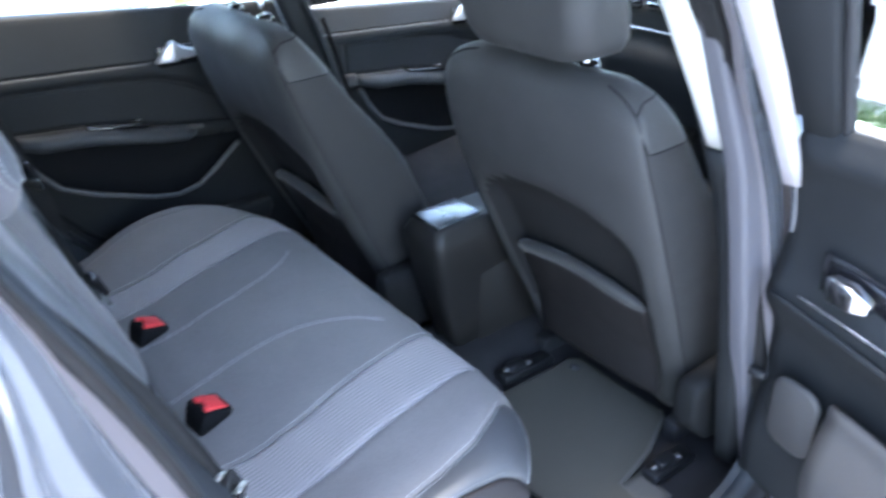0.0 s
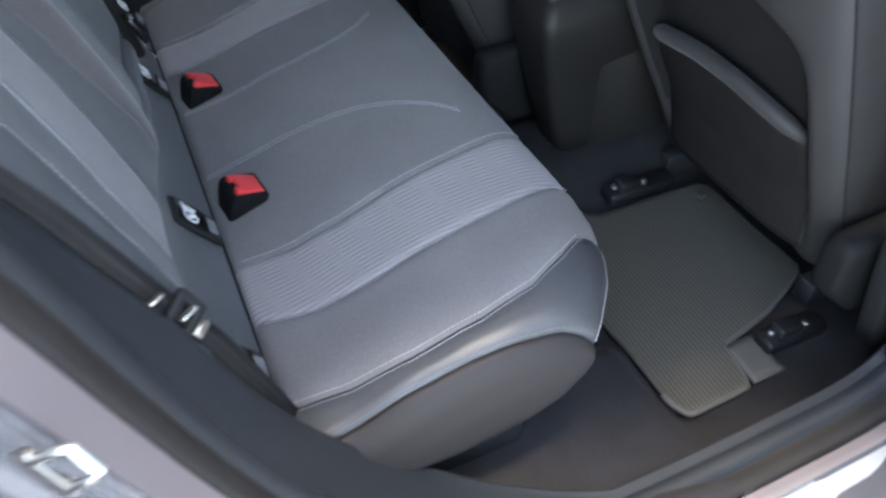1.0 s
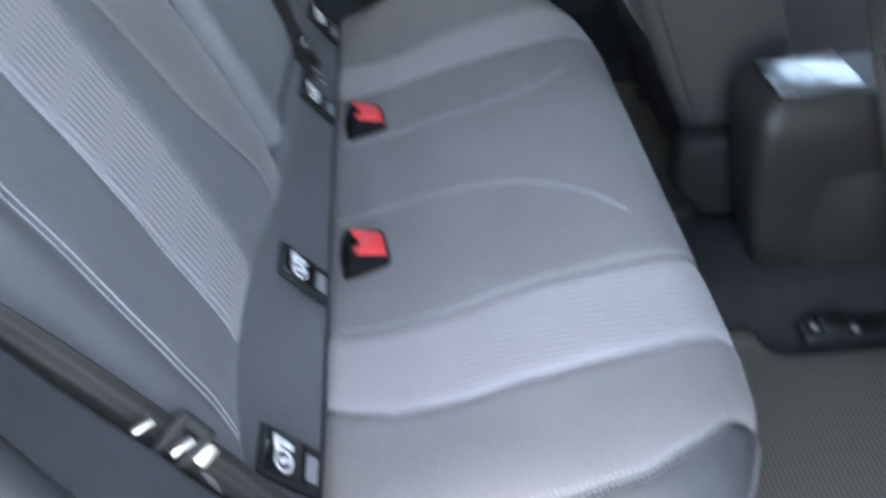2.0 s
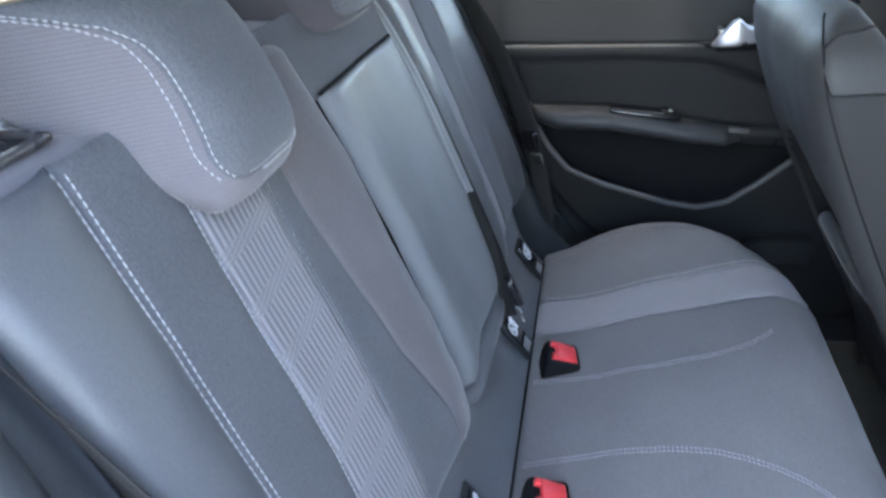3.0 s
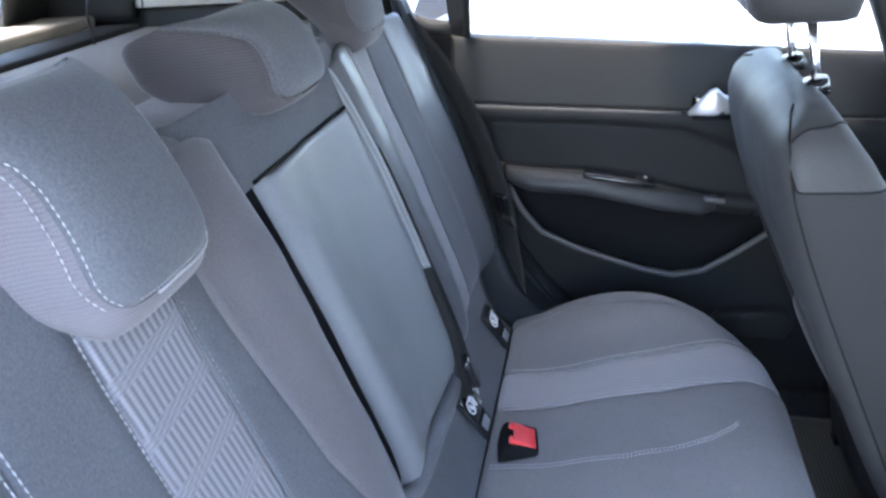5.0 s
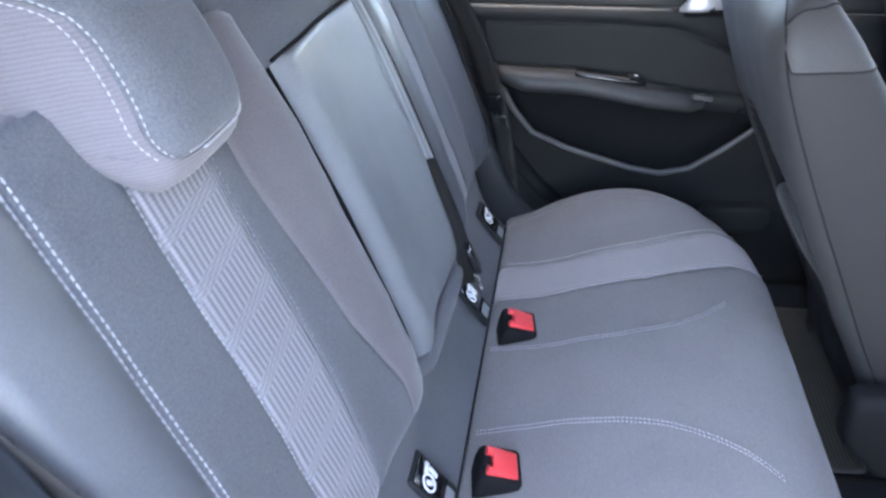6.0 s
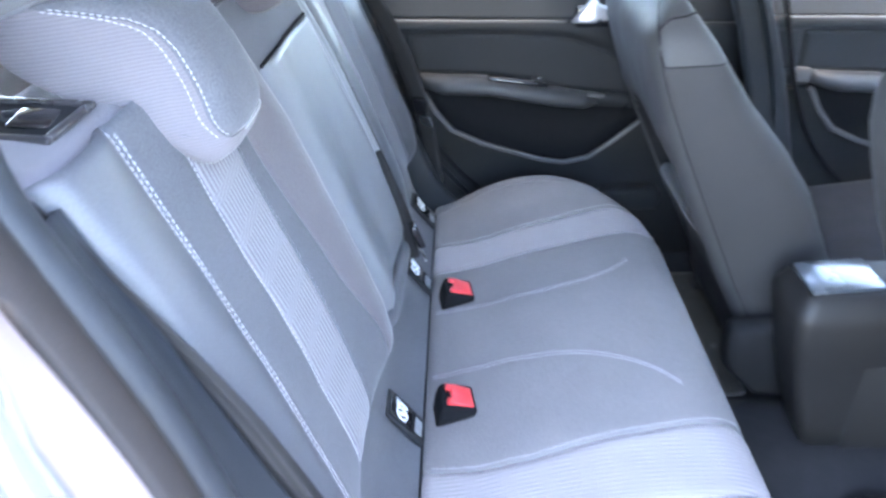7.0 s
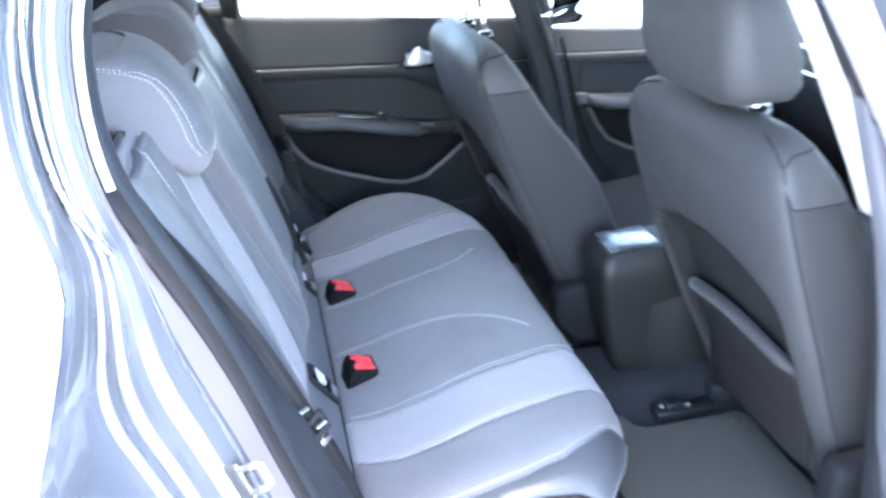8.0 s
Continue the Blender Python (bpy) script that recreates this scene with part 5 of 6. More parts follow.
for side in (-1, 1):
    part("front_wing", shell(lambda u, v: Vector((1.90 + 1.02 * u, side * (0.872 - 0.16 * u * u - 0.12 * max(0, v - 0.8) / 0.2), max(0.22 + (0.72 - 0.12 * u) * v, 0.36 + 0.33 * math.cos(min(1.57, abs(1.90 + 1.02 * u - 2.32) / 0.35 * 1.57)) if abs(1.90 + 1.02 * u - 2.32) < 0.35 else 0))), [i / 40 for i in range(41)], [i / 12 for i in range(13)], 0.01), paint, body, "silver metallic front wing")
part("front_bumper", shell(lambda u, v: Vector((2.94 + 0.12 * math.sin(3.1 * v) - 0.2 * abs(u) ** 3, u * 0.74, 0.20 + 0.52 * v)), [-1 + i / 10 for i in range(21)], [i / 8 for i in range(9)], 0.02), paint, body, "silver metallic front bumper")
for wx in (-0.30, 2.32):
    for side in (-1, 1):
        ring_pts = rounded(0.10, 0.055, 0.03, 5)
        tb = bmesh.new()
        loops = [[Vector((wx + (0.26 + d) * math.cos(a), side * (0.775 + w), 0.315 + (0.26 + d) * math.sin(a))) for w, d in ring_pts] for a in [2 * math.pi * k / 36 for k in range(37)]]
        add_loft(tb, loops, False)
        wheel = part("wheel", tb, rubber, body, "black tyre on an alloy rim")
        rb = tube([(wx, side * 0.70, 0.315), (wx, side * 0.845, 0.315), (wx, side * 0.85, 0.315)], [0.215, 0.215, 0.19], 28)
        part("rim", rb, steel, wheel, "alloy rim")

# door striker on the jamb
sm = pose(-0.104, -0.778, 0.842, 0, 0, 0) @ Matrix.Scale(0.72, 4) @ Matrix(((0.62, 0.36, 0.70, 0), (-0.60, -0.33, 0.72, 0), (0.50, -0.87, 0.0, 0), (0, 0, 0, 1)))
st = bmesh.new()
add_box(st, (0.034, 0.060, 0.006), sm @ pose(0, 0, 0), 0.002)
plate = part("striker_plate", st, dull_steel, body, "zinc striker plate")
for k in (-1, 1):
    part("bolt", tube([sm @ Vector((0.002, k * 0.019, 0.002)), sm @ Vector((0.002, k * 0.019, 0.007))], [0.009, 0.008], 10), dull_steel, plate, "round bolt head")
st = bmesh.new()
add_tube(st, [sm @ Vector(p) for p in ((0.012, -0.020, 0), (0.040, -0.020, 0.010), (0.050, -0.016, 0.013), (0.050, 0.016, 0.013), (0.040, 0.020, 0.010), (0.012, 0.020, 0))], 0.0036, 8)
part("striker", st, steel, body, "steel door striker loop")

# parcel shelf
shelf = thing("parcel_shelf", "pale grey carpeted parcel shelf behind the bench", "parcel shelf", (-0.55, 0, 1.04))
part("board", box((0.40, 1.26, 0.022), pose(-0.505, 0, 1.105), 0.006), shelf_mat, shelf, "grey carpeted board")
part("rear_lip", box((0.095, 1.24, 0.018), pose(-0.752, 0, 1.116), 0.006), trim, shelf, "dark rear edge of the shelf")
part("cord", tube(curve_pts([(-0.69, 0.44, 1.115), (-0.70, 0.455, 1.17), (-0.70, 0.48, 1.197), (-0.70, 0.56, 1.195), (-0.70, 0.63, 1.172), (-0.71, 0.645, 1.15)], 24), 0.002, 6), rubber, shelf, "thin black shelf cord")
part("hatch_ledge", box((0.20, 1.28, 0.024), pose(-0.920, 0, 1.130), 0.006), beige_trim, body, "beige ledge below the rear window")

# belt outlet on the near shoulder of the backrest
outlet = thing("belt_guide", "black plastic belt guide on the backrest shoulder", "belt guide", (-0.228, -0.510, 1.137))
GM = pose(-0.238, -0.503, 1.1380, 4, 3, -6)
b0 = bmesh.new()
for gx, gy, lx, ly in ((0, 0.034, 0.091, 0.008), (0, -0.034, 0.091, 0.008), (0.0415, 0, 0.008, 0.062), (-0.0415, 0, 0.008, 0.062)):
    add_box(b0, (lx, ly, 0.007), GM @ pose(gx, gy, 0), 0.0025)
part("bezel", b0, bezel_plastic, outlet, "glossy dark plastic bezel")
part("recess", box((0.078, 0.060, 0.004), GM @ pose(0, 0, -0.002), 0.001), trim_soft, outlet, "dark recess")
part("release_lever", box((0.034, 0.036, 0.006), GM @ pose(0.010, 0.002, 0.001, 0, 6, 12), 0.004), gloss_black, outlet, "black release lever")
for gx, turn in ((-0.022, 35), (-0.020, -40)):
    part("rib", box((0.046, 0.005, 0.006), GM @ pose(gx, 0, 0.002, 0, 0, turn), 0.0015), trim_soft, outlet, "moulded rib")


# ---- doors ----
def door_keys(d):
    """Heights of the lines on an inner door panel, d metres in front of its rear edge: pocket rim, arm rest, insert, ledge."""
    arm = lerp(d, [0.118, 0.285, 0.538, 0.75], [0.777, 0.764, 0.710, 0.690])
    pocket = lerp(d, [0.113, 0.144, 0.187, 0.261, 0.326, 0.408, 0.472, 0.534, 0.593, 0.662, 0.70], [0.742, 0.677, 0.623, 0.586, 0.563, 0.535, 0.523, 0.535, 0.575, 0.630, 0.664])
    low = arm - 0.040
    insert = max(lerp(d, [0.086, 0.32, 0.485, 0.567, 0.65, 0.72], [0.875, 0.864, 0.848, 0.814, 0.760, 0.715]), arm + 0.012)
    return min(pocket, low - 0.004), low, arm, insert, lerp(d, [0.03, 0.47, 0.62, 0.9], [0.908, 0.886, 0.872, 0.86])


def car_door(name, label, x0, x1, glass_rear, dz=0.0):
    L = x1 - x0
    us = sorted({i / 90 for i in range(91)} | {k / L for k in (0.068, 0.074, 0.079, 0.083, 0.088)})

    def band(name, lo, hi, mat, ob, label, rows):
        """One strip of the panel between two key lines; each row is a fraction and a depth."""
        def fn(u, v):
            d = L * u
            z = lo(d) + (hi(d) - lo(d)) * rows[v][0] + dz
            depth = rows[v][1]
            return Vector((x0 + d, depth(d, z - dz) if callable(depth) else depth, z))
        return part(name, shell(fn, us, list(range(len(rows))), 0.012), mat, ob, label)

    pocket_z, low_z, arm_z, ins_z, ledge_z = [lambda d, k=k: door_keys(d)[k] for k in range(5)]
    lower = lambda d, r: 0.737 - 0.020 * max(0, min(1, (0.52 - r) / 0.1))
    deep = lambda d, r: 0.739 + 0.055 * max(0, min(1, (low_z(d) - pocket_z(d)) / 0.06))
    on_ins = lambda d: lerp(d, [0.074, 0.088], [0, 1])
    groove = lambda d, r: 0.743 + 0.012 * on_ins(d)
    face = lambda d, r: 0.743 + 0.005 * on_ins(d) + 0.009 * (1 if 0.072 < d < 0.085 else 0)
    ob = band(name, lambda d: 0.24, pocket_z, low_plastic, body, label, [(i / 20, lower) for i in range(20)] + [(0.985, 0.736), (1.0, 0.741)])
    band("pocket_lining", pocket_z, low_z, felt, ob, "near-black lining of the door pocket", [(0, 0.741), (0.02, deep), (0.5, deep), (0.96, deep), (1.0, 0.746)])
    band("arm_carrier", low_z, arm_z, trim, ob, "dark panel behind the armrest", [(0, 0.746), (1, 0.748)])
    band("insert", arm_z, ins_z, trim_soft, ob, "soft dark insert above the armrest", [(0, 0.750)] + [(0.06 + 0.88 * i / 10, face) for i in range(11)] + [(0.975, groove), (1.0, 0.743)])
    band("ledge", ins_z, ledge_z, trim_soft, ob, "rounded dark ledge", [(0, 0.743), (0.5, 0.743), (0.80, 0.744), (0.90, 0.747), (1.0, 0.757)])
    band("upper_pad", ledge_z, lambda d: 1.052 - 0.075 * (x0 + d + 0.10), pad_vinyl, ob, "padded upper panel below the window", [(0, 0.760), (0.02, 0.757)] + [(i / 12, 0.757 + 0.026 * i / 12) for i in range(1, 12)] + [(0.97, 0.786), (1.0, 0.806)])
    # pale tube added as the highlight where the ledge faces the window
    part("ledge_piping", tube([(x0 + d, 0.749, door_keys(d)[4] + dz - 0.003) for d in [0.03 + 0.44 * i / 30 for i in range(31)]], 0.0032, 8), rim_vinyl, ob, "pale tube standing for the light along the ledge")
    part("pocket_rim", tube([(x0 + d, 0.735, door_keys(d)[0] + dz) for d in [0.113 + 0.55 * i / 60 for i in range(61)]], 0.0068, 8), rim_vinyl, ob, "raised rim of the door pocket")
    # arm rest: flat top, rolled front edge, tapering into the panel at both ends
    loops = []
    for i in range(41):
        d = 0.112 + 0.44 * i / 40
        w = lerp(i, [0, 2, 5, 30, 37, 40], [0.45, 0.72, 1, 1, 0.8, 0.35])
        top = door_keys(d)[2] + dz
        loops.append([Vector((x0 + d, 0.752 - w * py, top + pz * (0.5 + 0.5 * w))) for py, pz in ((0, -0.004), (0.020, -0.001), (0.038, -0.001), (0.048, -0.005), (0.056, -0.012), (0.060, -0.021), (0.059, -0.031), (0.054, -0.039), (0.044, -0.044), (0.02, -0.046), (0, -0.046))])
    # armrest colour is lightened for the light its top catches
    part("armrest", loft(loops), arm_vinyl, ob, "padded armrest, toned lighter for light on its top")
    part("corner_block", box((0.036, 0.022, 0.036), pose(x0 + 0.090, 0.741, 0.765 + dz, 0, 4, 0), 0.005), pocket_plastic, ob, "grey end block of the armrest")
    part("switch_plate", box((0.150, 0.034, 0.010), pose(x0 + 0.352, 0.722, 0.7525 + dz, 0, 9, 0), 0.004), gloss_black, ob, "black window switch plate")
    part("switch_lip", box((0.112, 0.004, 0.004), pose(x0 + 0.336, 0.709, 0.7605 + dz, 0, 8.5, 0), 0.0015), pocket_plastic, ob, "grey edge of the switch recess")
    part("switch", box((0.024, 0.016, 0.008), pose(x0 + 0.398, 0.718, 0.755 + dz, 0, 9, 0), 0.003), trim, ob)
    part("armrest_tip", box((0.042, 0.012, 0.012), pose(x0 + 0.543, 0.706, 0.712 + dz, 0, 8, 0), 0.004), rim_vinyl, ob, "grey grip end")
    part("switch_mark", box((0.006, 0.005, 0.002), pose(x0 + 0.404, 0.7125, 0.7595 + dz, 0, 9, 0), 0.0004), white_print, ob, "white window symbol")
    part("bottle_bin", loft([[Vector((x0 + d, 0.712 + py, 0.428 + dz + pz)) for py, pz in rounded(hw, hh, 0.012, 4)] for d, hw, hh in ((0.56, 0.008, 0.012), (0.575, 0.022, 0.026), (0.64, 0.030, 0.032), (0.71, 0.028, 0.032), (0.725, 0.012, 0.016))]), trim_soft, ob, "dark bottle holder")
    part("door_seal", tube(curve_pts([(x0 + 0.015, 0.742, 0.96 + dz), (x0 + 0.042, 0.736, 0.862 + dz), (x0 + 0.072, 0.731, 0.746 + dz), (x0 + 0.129, 0.730, 0.612 + dz), (x0 + 0.185, 0.728, 0.528 + dz), (x0 + 0.231, 0.720, 0.481 + dz), (x0 + 0.30, 0.712, 0.42 + dz)], 40), 0.006, 8), felt, ob, "black rubber door seal")
    hb = bmesh.new()
    add_loft(hb, [[Vector((x, 0.730 + py, z + dz + pz)) for py, pz in rounded(hw, hh, 0.006, 4)] for x, z, hw, hh in ((x0 + 0.482, 0.888, 0.005, 0.003), (x0 + 0.500, 0.897, 0.010, 0.013), (x0 + 0.522, 0.909, 0.014, 0.025), (x0 + 0.534, 0.911, 0.014, 0.026), (x0 + 0.548, 0.905, 0.013, 0.018), (x0 + 0.60, 0.898, 0.009, 0.007), (x0 + 0.62, 0.896, 0.005, 0.003))])
    part("door_handle", hb, satin, ob, "satin silver inner door handle")
    part("handle_recess", box((0.15, 0.016, 0.055), pose(x0 + 0.565, 0.748, 0.895 + dz), 0.008), gloss_black, ob, "dark handle recess")
    # outer skin, window frame, glass
    part("outer_skin", shell(lambda u, v: Vector((x0 + (x1 - x0) * u, 0.862 + 0.01 * math.sin(v * 3.1), 0.20 + (0.775 + dz) * v)), [i / 6 for i in range(7)], [i / 10 for i in range(11)], 0.01), paint, ob, "silver metallic outer skin")
    part("belt_seal", tube([(x0 + (x1 - x0) * i / 10, 0.800, 1.032 - 0.075 * (x0 + (x1 - x0) * i / 10 + 0.10) + dz) for i in range(11)], 0.012, 8), trim, ob, "window seal")
    zb = 1.045
    fr = [(x0 + glass_rear, 0.795, zb), (x0 + glass_rear + 0.01, 0.75, 1.2), (x0 + glass_rear + 0.02, 0.67, 1.44)]
    part("window_bar", tube(curve_pts(fr, 10), 0.013, 8), trim, ob, "black window divider bar")
    fr = [(x1 - 0.02, 0.795, zb - 0.05), (x1 - 0.10, 0.75, 1.2), (x1 - 0.30, 0.67, 1.43)]
    part("window_bar", tube(curve_pts(fr, 10), 0.022, 8), trim, ob, "black window frame")
    g = shell(lambda u, v: Vector((x0 + 0.0 + (x1 - x0) * u - 0.12 * v * u, 0.808 - 0.136 * v, 0.95 + 0.49 * v)), [i / 6 for i in range(7)], [i / 6 for i in range(7)], 0.003)
    w = part("window_glass", g, glass, ob, "clear side glass")
    w.visible_shadow = False
    return ob


car_door("rear_door", "closed rear door with dark panel, chrome handle and curved pocket", -0.10, 0.86, 0.035)
car_door("front_door", "closed front door with dark panel and chrome handle", 0.862, 1.90, 0.0, -0.035)
near_front = car_door("front_door", "closed front door with dark panel and chrome handle", 0.92, 1.90, 0.0, -0.035)
for o in (near_front, *near_front.children):
    o.data.transform(Matrix.Scale(-1, 4, (0, 1, 0)))
    o.data.flip_normals()
# fixed side glass behind the far rear door
qf = thing("quarter_window", "small fixed side window with black frame", "window", (-0.2, 0.78, 1.06), kind="structure")
part("frame", tube(curve_pts([(-0.10, 0.79, 1.06), (-0.17, 0.775, 1.075), (-0.24, 0.74, 1.15), (-0.30, 0.69, 1.30), (-0.30, 0.65, 1.42)], 20), 0.018, 8), trim, qf, "black window frame")
qg = part("pane", shell(lambda u, v: Vector((-0.36 + 0.28 * u, 0.80 - 0.13 * v, 1.03 + 0.41 * v)), [0, 0.5, 1], [0, 0.5, 1], 0.003), glass, qf, "clear glass")
qg.visible_shadow = False
for side in (-1, 1):
    part("rear_side_trim", shell(lambda u, v: Vector((-0.40 + (0.18 if side < 0 else 0.36) * u - 0.10 * u * v, side * lerp(v, [0, 0.5, 1], [0.655, 0.668, 0.700]), 0.45 + 0.63 * v)), [i / 10 for i in range(11)], [i / 10 for i in range(11)], 0.01 * side), trim, body, "dark side trim behind the door opening")

part("quarter_trim", box((0.20, 0.02, 0.62), pose(-0.155, 0.800, 0.80), 0.008), trim, body, "dark trim behind the rear door")

# the near rear door stands open, hinged on the middle pillar
DM = pose(0.835, -0.735, 0, 0, 0, -97)        # local x runs from the hinge outwards, local y faces the camera's side
lean = lambda z: lerp(z, [0.28, 0.42, 0.55, 0.72, 0.88, 1.03, 1.20, 1.32], [0.075, 0.055, 0.045, 0.026, 0.0, -0.055, -0.145, -0.20])


def dpt(a, d, z):
    """A point of the open door: a along it, d towards the cabin side, z up."""
    p = DM @ Vector((a, -d, z))
    p.x += lean(z) * (1 - min(a / 0.5, 1)) * 0.9
    return p


def od_face(u, v):
    a, z = 0.95 * u, 0.33 + 0.70 * v
    d = 0.0 + 0.035 * math.exp(-(((z - 0.74 + 0.06 * a) / 0.05) ** 2)) + 0.03 * max(0, min(1, (0.55 - z) / 0.1)) - 0.015 * max(0, (z - 0.93) / 0.1)
    d += 0.02 * math.exp(-((z - 0.985) / 0.03) ** 2)
    return dpt(a, d, z)


od = part("rear_door", shell(od_face, [i / 40 for i in range(41)], [i / 60 for i in range(61)], 0.02), trim, body, "open rear door with dark inner panel, window frame and chrome handle")
part("outer_skin", shell(lambda u, v: dpt(0.95 * u, -0.11, 0.28 + 0.76 * v), [i / 8 for i in range(9)], [i / 8 for i in range(9)], 0.01), paint, od, "silver metallic outer skin")
part("front_edge", shell(lambda u, v: dpt(0.0, -0.11 + 0.11 * u, 0.28 + 0.76 * v), [0, 0.5, 1], [i / 10 for i in range(11)], 0.01), jamb_paint, od, "painted hinge edge")
part("window_frame", loft([[dpt(a + px, -0.03 + py, z) for px, py in rounded(0.052, 0.022, 0.012, 4)] for a, z in ((0.010, 1.0), (0.008, 1.10), (0.006, 1.22), (0.004, 1.34), (0.002, 1.42))]), trim, od, "dark window frame")
part("window_frame", loft([[dpt(a, -0.03 + py, z + pz) for py, pz in rounded(0.022, 0.03, 0.012, 4)] for a, z in ((0.0, 1.42), (0.3, 1.43), (0.6, 1.40), (0.85, 1.30))]), trim, od, "dark window frame")
part("frame_seal", tube([dpt(-0.046, -0.01, 0.99 + 0.42 * i / 10) for i in range(11)], 0.010, 8), rubber, od, "black rubber seal")
part("frame_edge", tube([dpt(0.066, -0.02, 1.0 + 0.42 * i / 10) for i in range(11)], 0.009, 8), rubber, od, "black glass channel")
g = shell(lambda u, v: dpt(0.04 + 0.86 * u, -0.035, 0.98 + 0.44 * v), [i / 4 for i in range(5)], [i / 4 for i in range(5)], 0.003)
og = part("window_glass", g, glass, od, "clear side glass")
og.visible_shadow = False
# paler paint stands in for the sky's reflection on this flange
part("pillar_flange", loft([[Vector((x + px, -0.762 + py, z)) for px, py in rounded(w, 0.012, 0.006, 4)] for x, z, w in ((0.766, 0.950, 0.007), (0.748, 0.985, 0.012), (0.712, 1.045, 0.016), (0.656, 1.128, 0.018), (0.584, 1.228, 0.019), (0.508, 1.33, 0.020))]), flange_lit, body, "flange painted pale for the daylight on it")
hb = bmesh.new()
add_loft(hb, [[dpt(a, 0.030 + py, 0.815 - 0.10 * a + pz) for py, pz in rounded(hw, hh, 0.005, 4)] for a, hw, hh in ((0.095, 0.006, 0.014), (0.108, 0.012, 0.022), (0.135, 0.014, 0.020), (0.165, 0.010, 0.010))])
part("door_handle", hb, chrome, od, "chrome inner door handle")
part("handle_recess", shell(lambda u, v: dpt(0.078 + 0.13 * u, 0.016 - 0.006 * math.sin(3.1 * u), 0.755 + 0.09 * v - 0.02 * u), [i / 8 for i in range(9)], [i / 6 for i in range(7)], 0.004), gloss_black, od, "dark handle recess")
part("chrome_line", tube([dpt(0.06 + 0.30 * i / 12, 0.038, 0.765 - 0.035 * i / 12) for i in range(13)], 0.0026, 6), chrome, od, "chrome trim line")
part("trim_line", tube([dpt(0.012 + 0.36 * i / 12, 0.040, 0.748 - 0.06 * i / 12) for i in range(13)], 0.005, 6), trim, od, "raised trim line")
part("speaker_grille", loft([[dpt(0.088 + px, 0.030 + d, 0.535 + pz) for px, pz in rounded(0.044 * s, 0.070 * s, 0.03, 6)] for d, s in ((0.0, 1.0), (0.006, 1.0), (0.009, 0.9))]), pocket_plastic, od, "grey speaker cover")
pf = shell(lambda u, v: dpt(0.150 + 0.42 * u, 0.045 + 0.035 * math.sin(3.1 * min(v + 0.1, 1)), 0.40 + (0.215 - 0.05 * u) * v), [i / 16 for i in range(17)], [i / 10 for i in range(11)], 0.012)
part("door_pocket", pf, pocket_plastic, od, "door pocket")

# ---- floor mats ----
def floor_mat(side, label):
    ob = thing("floor_mat", label, "floor mat", (0.78, side * 0.40, 0.215), "floor mats")
    zt = lambda x, y: floor_z(x, y) + 0.012
    xs = [0.592 + 0.393 * i / 80 for i in range(81)]

    def hi(x):
        return lerp(x, [0.592, 0.605, 0.615, 0.728, 0.738, 0.745, 0.86, 0.97, 0.985], [0.60, 0.63, 0.645, 0.642, 0.62, 0.560, 0.535, 0.490, 0.470])

    def lo(x):
        return lerp(x, [0.592, 0.680, 0.695, 0.712, 0.735, 0.80, 0.965, 0.985], [0.150, 0.148, 0.154, 0.186, 0.200, 0.204, 0.205, 0.225])

    fn = lambda u, v: Vector((u, side * (lo(u) + (hi(u) - lo(u)) * v), zt(u, lo(u) + (hi(u) - lo(u)) * v)))
    part("mat_sheet", shell(fn, xs, [i / 40 for i in range(41)], 0.008 * -side, lambda u, v: (lo(u) + (hi(u) - lo(u)) * v, u)), mat_rubber, ob, "olive-grey ribbed mat")
    edge = [(x, hi(x)) for x in xs]
    part("border", tube([(x, side * y, zt(x, y) + 0.003) for x, y in edge], 0.006, 6), mat_edge, ob, "moulded border")
    part("border", tube([(x, side * lo(x), zt(x, lo(x)) + 0.002) for x in xs], 0.0045, 6), mat_edge, ob, "moulded border")
    part("clip", tube([(0.949, side * 0.24, zt(0.949, 0.24)), (0.949, side * 0.24, zt(0.949, 0.24) + 0.008), (0.949, side * 0.24, zt(0.949, 0.24) + 0.012)], [0.014, 0.013, 0.008], 14, up=(1, 0, 0)), rim_cloth, ob, "round grey mat clip")
    part("tongue", shell(lambda u, v: Vector((0.742 + 0.062 * u, side * (0.562 + 0.080 * v + 0.0 * u), zt(0.742 + 0.062 * u, 0.562 + 0.08 * v))), [i / 5 for i in range(6)], [i / 5 for i in range(6)], 0.006 * -side), mat_edge, ob, "smooth corner of the mat")
    return ob


floor_mat(-1, "olive-grey ribbed floor mat in the rear footwell")
floor_mat(1, "olive-grey ribbed floor mat in the far footwell")
for fx, fy, long in ((0.862, -0.588, 0.13), (0.850, -0.166, 0.16)):
    fz = floor_z(fx, fy)
    fx_ob = thing("seat_rail_mount", "black steel seat rail foot bolted to the floor", "seat mount", (fx, fy, 0.225))
    part("foot", box((long, 0.042, 0.026), pose(fx, fy, fz + 0.020, 0, 3, 0), 0.007), rail_steel, fx_ob, "black steel foot")
    part("rail_end", box((0.05, 0.030, 0.022), pose(fx - long / 2 + 0.05, fy, fz + 0.040, 0, 6, 0), 0.006), rail_steel, fx_ob, "black end of the seat rail")
    for bx, by in ((-long / 2 + 0.022, 0.004), (-long / 2 + 0.085, -0.006)):
        part("bolt", tube([(fx + bx, fy + by, fz + 0.030), (fx + bx, fy + by, fz + 0.040), (fx + bx, fy + by, fz + 0.043)], [0.0085, 0.0080, 0.006], 6, up=(1, 0, 0)), dull_steel, fx_ob, "hexagonal bolt")

# ---- outside ----
gb0 = bmesh.new()
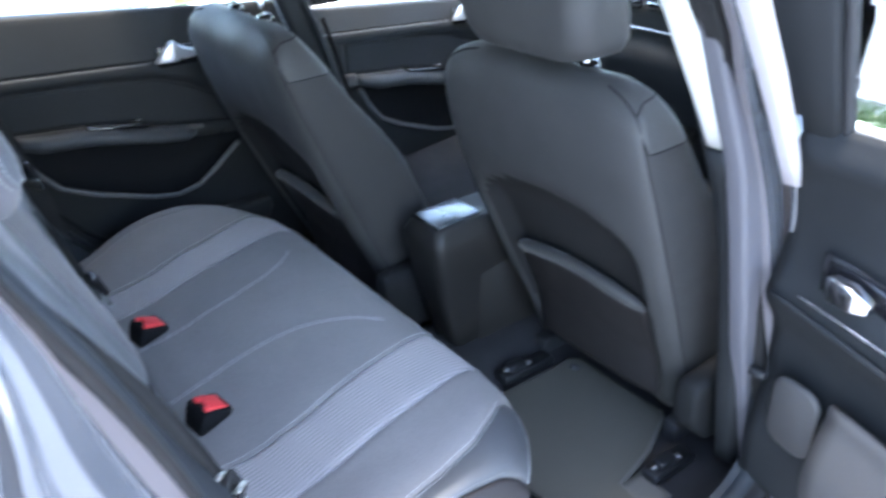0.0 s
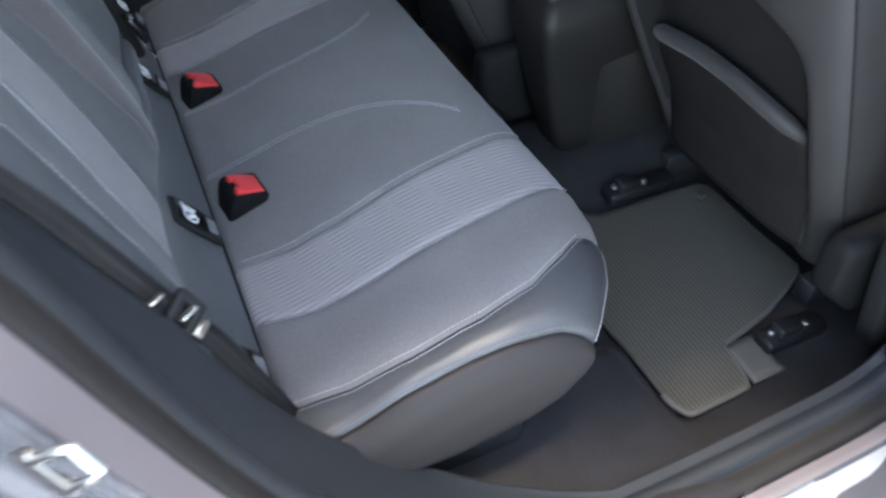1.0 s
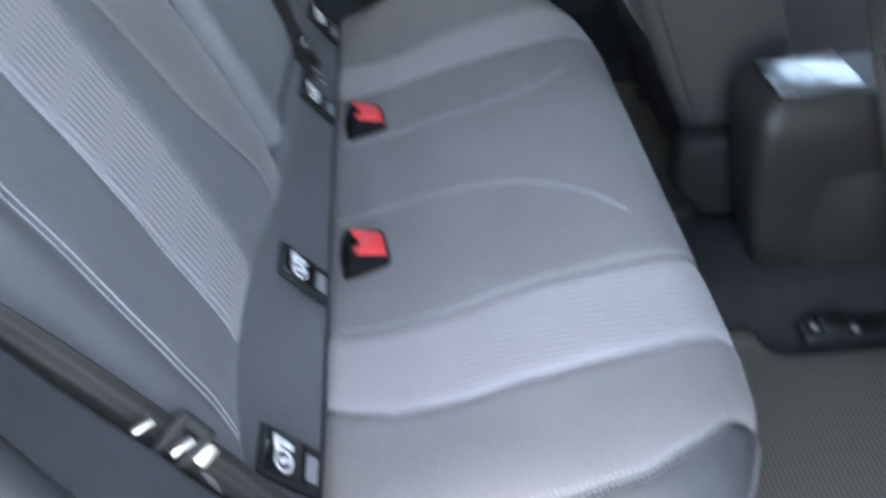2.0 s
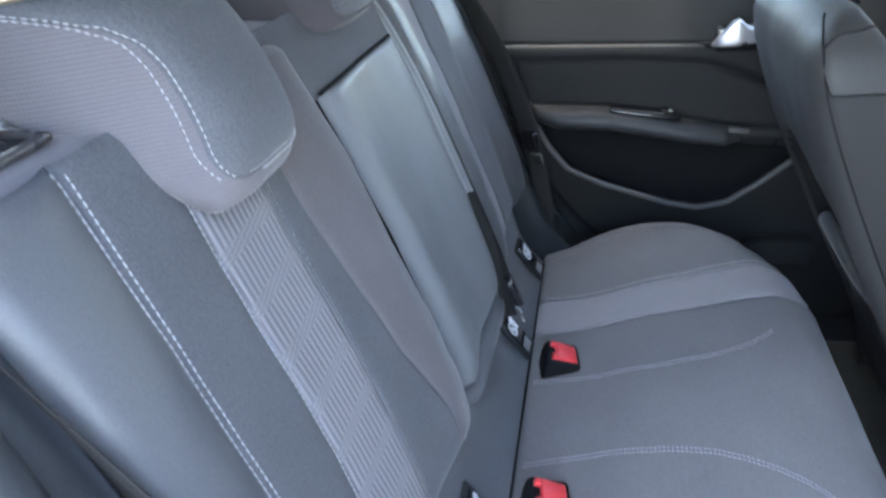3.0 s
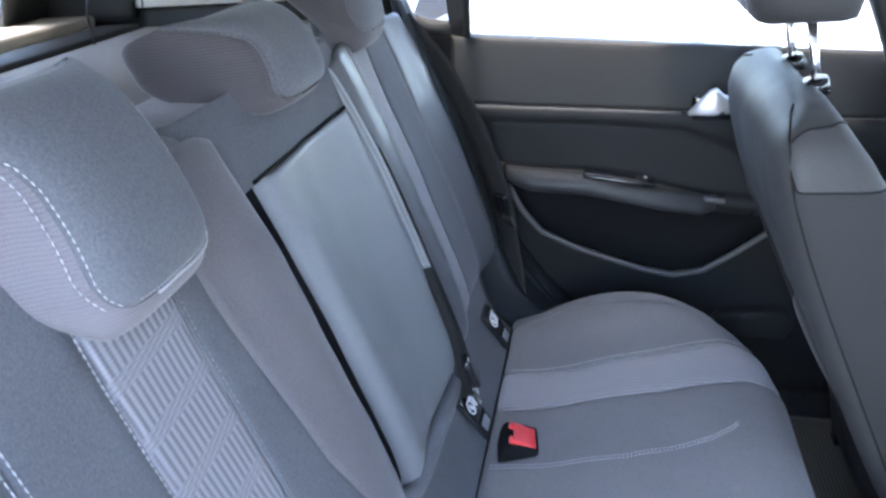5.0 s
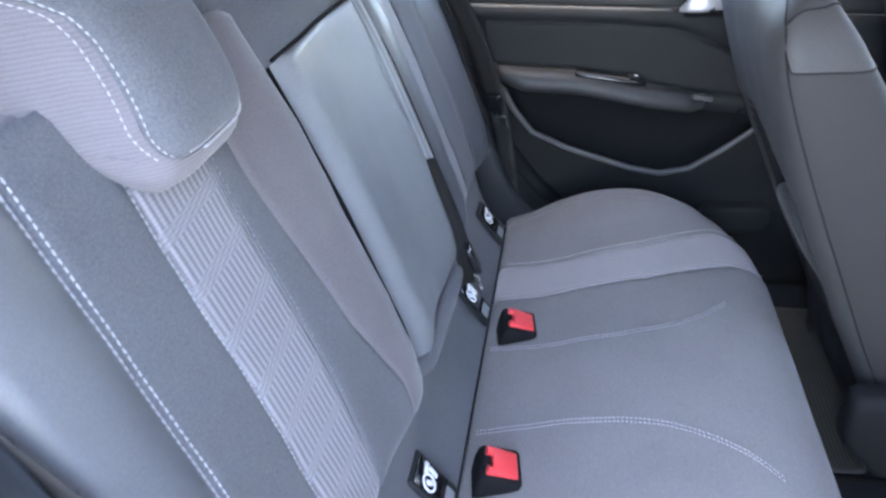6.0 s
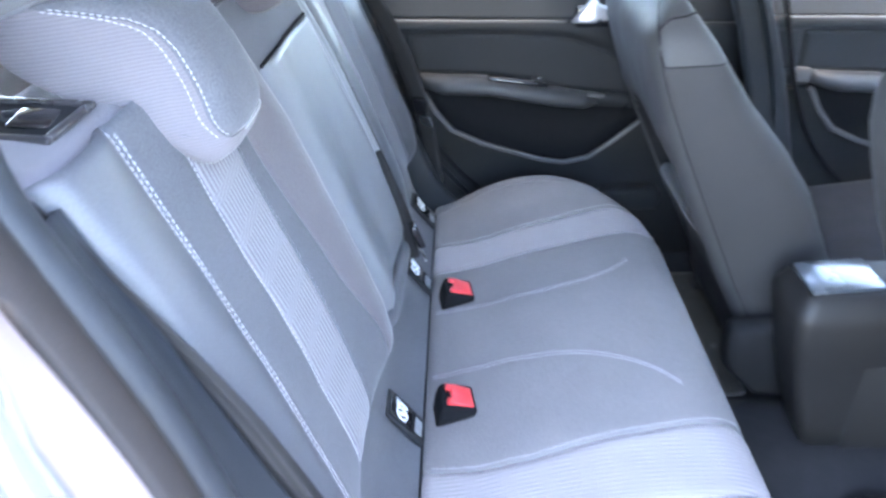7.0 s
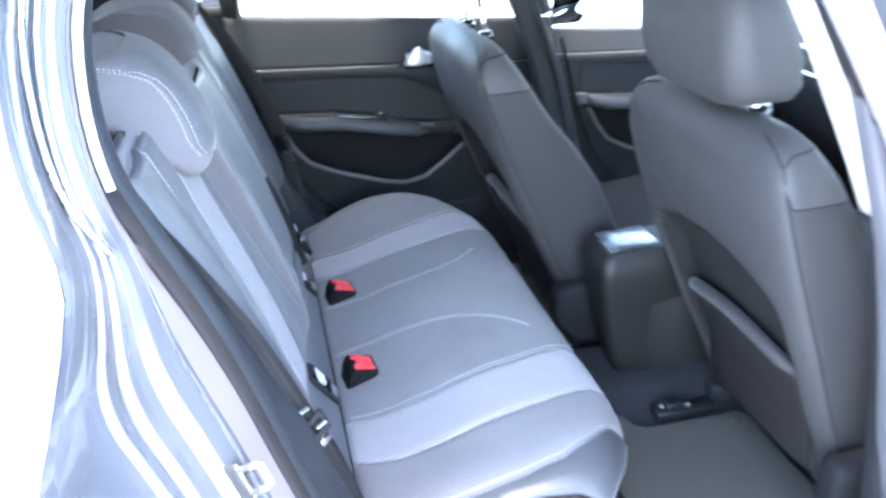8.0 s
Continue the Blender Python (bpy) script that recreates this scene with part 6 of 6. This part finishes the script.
bmesh.ops.create_grid(gb0, x_segments=60, y_segments=60, size=150)
for v in gb0.verts:
    v.co.z = 0.01 * noise.noise(v.co * 0.05)
ground = part("ground", gb0, concrete, None, "pale sunlit concrete yard")
tagged(ground, category="ground", kind="structure")


def hedge(name, label, x0, x1, y0, y1, h, count, seed):
    rnd = random.Random(seed)
    vs, fs = [], []
    for _ in range(count):
        x, y = rnd.uniform(x0, x1), rnd.uniform(y0, y1)
        top = h * (0.82 + 0.25 * noise.noise(Vector((x * 0.7, y * 0.7, seed))))
        z = top * (1 - rnd.random() ** 2.0)
        c = Vector((x, y, z + 0.05))
        a = Vector((rnd.uniform(-1, 1), rnd.uniform(-1, 1), rnd.uniform(-1, 1))).normalized()
        b = a.cross(Vector((rnd.uniform(-1, 1), rnd.uniform(-1, 1), rnd.uniform(-1, 1)))).normalized()
        s = rnd.uniform(0.05, 0.11)
        k = len(vs)
        vs += [c - a * s, c + b * s * 0.45, c + a * s, c - b * s * 0.45]
        fs.append((k, k + 1, k + 2, k + 3))
    me = bpy.data.meshes.new(name)
    me.from_pydata([tuple(v) for v in vs], [], fs)
    me.materials.append(leaf_green)
    return tagged(new(name, me), label, "hedge", kind="stuff")


hedge("hedge", "green leafy hedge at the edge of the yard", -14, 16, 9.4, 10.9, 2.2, 26000, 3)
hedge("hedge", "green leafy bushes behind the car", -10.5, -8.8, -3.0, 9.3, 2.0, 14000, 7)
hedge("hedge", "green leafy bushes beyond the car", 6.5, 9.5, -7.5, 3.0, 1.6, 16000, 5)
fence = thing("wooden_fence", "orange-brown wooden board fence before the hedge", "fence", (5.8, 8.4, 0))
board = box((0.14, 0.022, 1.1), pose(0, 0, 0), 0.004).copy()
bme = bpy.data.meshes.new("board")
board.to_mesh(bme)
board.free()
bme.materials.append(bark_wood)
frnd = random.Random(9)
for i in range(36):
    o = new("board", bme)
    o.parent = fence
    o.matrix_parent_inverse = WORLD[fence].inverted()
    o.matrix_basis = pose(3.0 + i * 0.16 + frnd.uniform(-0.006, 0.006), 8.4, 0.55 + frnd.uniform(-0.02, 0.03), 0, frnd.uniform(-1, 1), 0)
for rz in (0.3, 0.85):
    part("rail", box((5.8, 0.05, 0.09), pose(5.8, 8.44, rz), 0.004), bark_wood, fence)
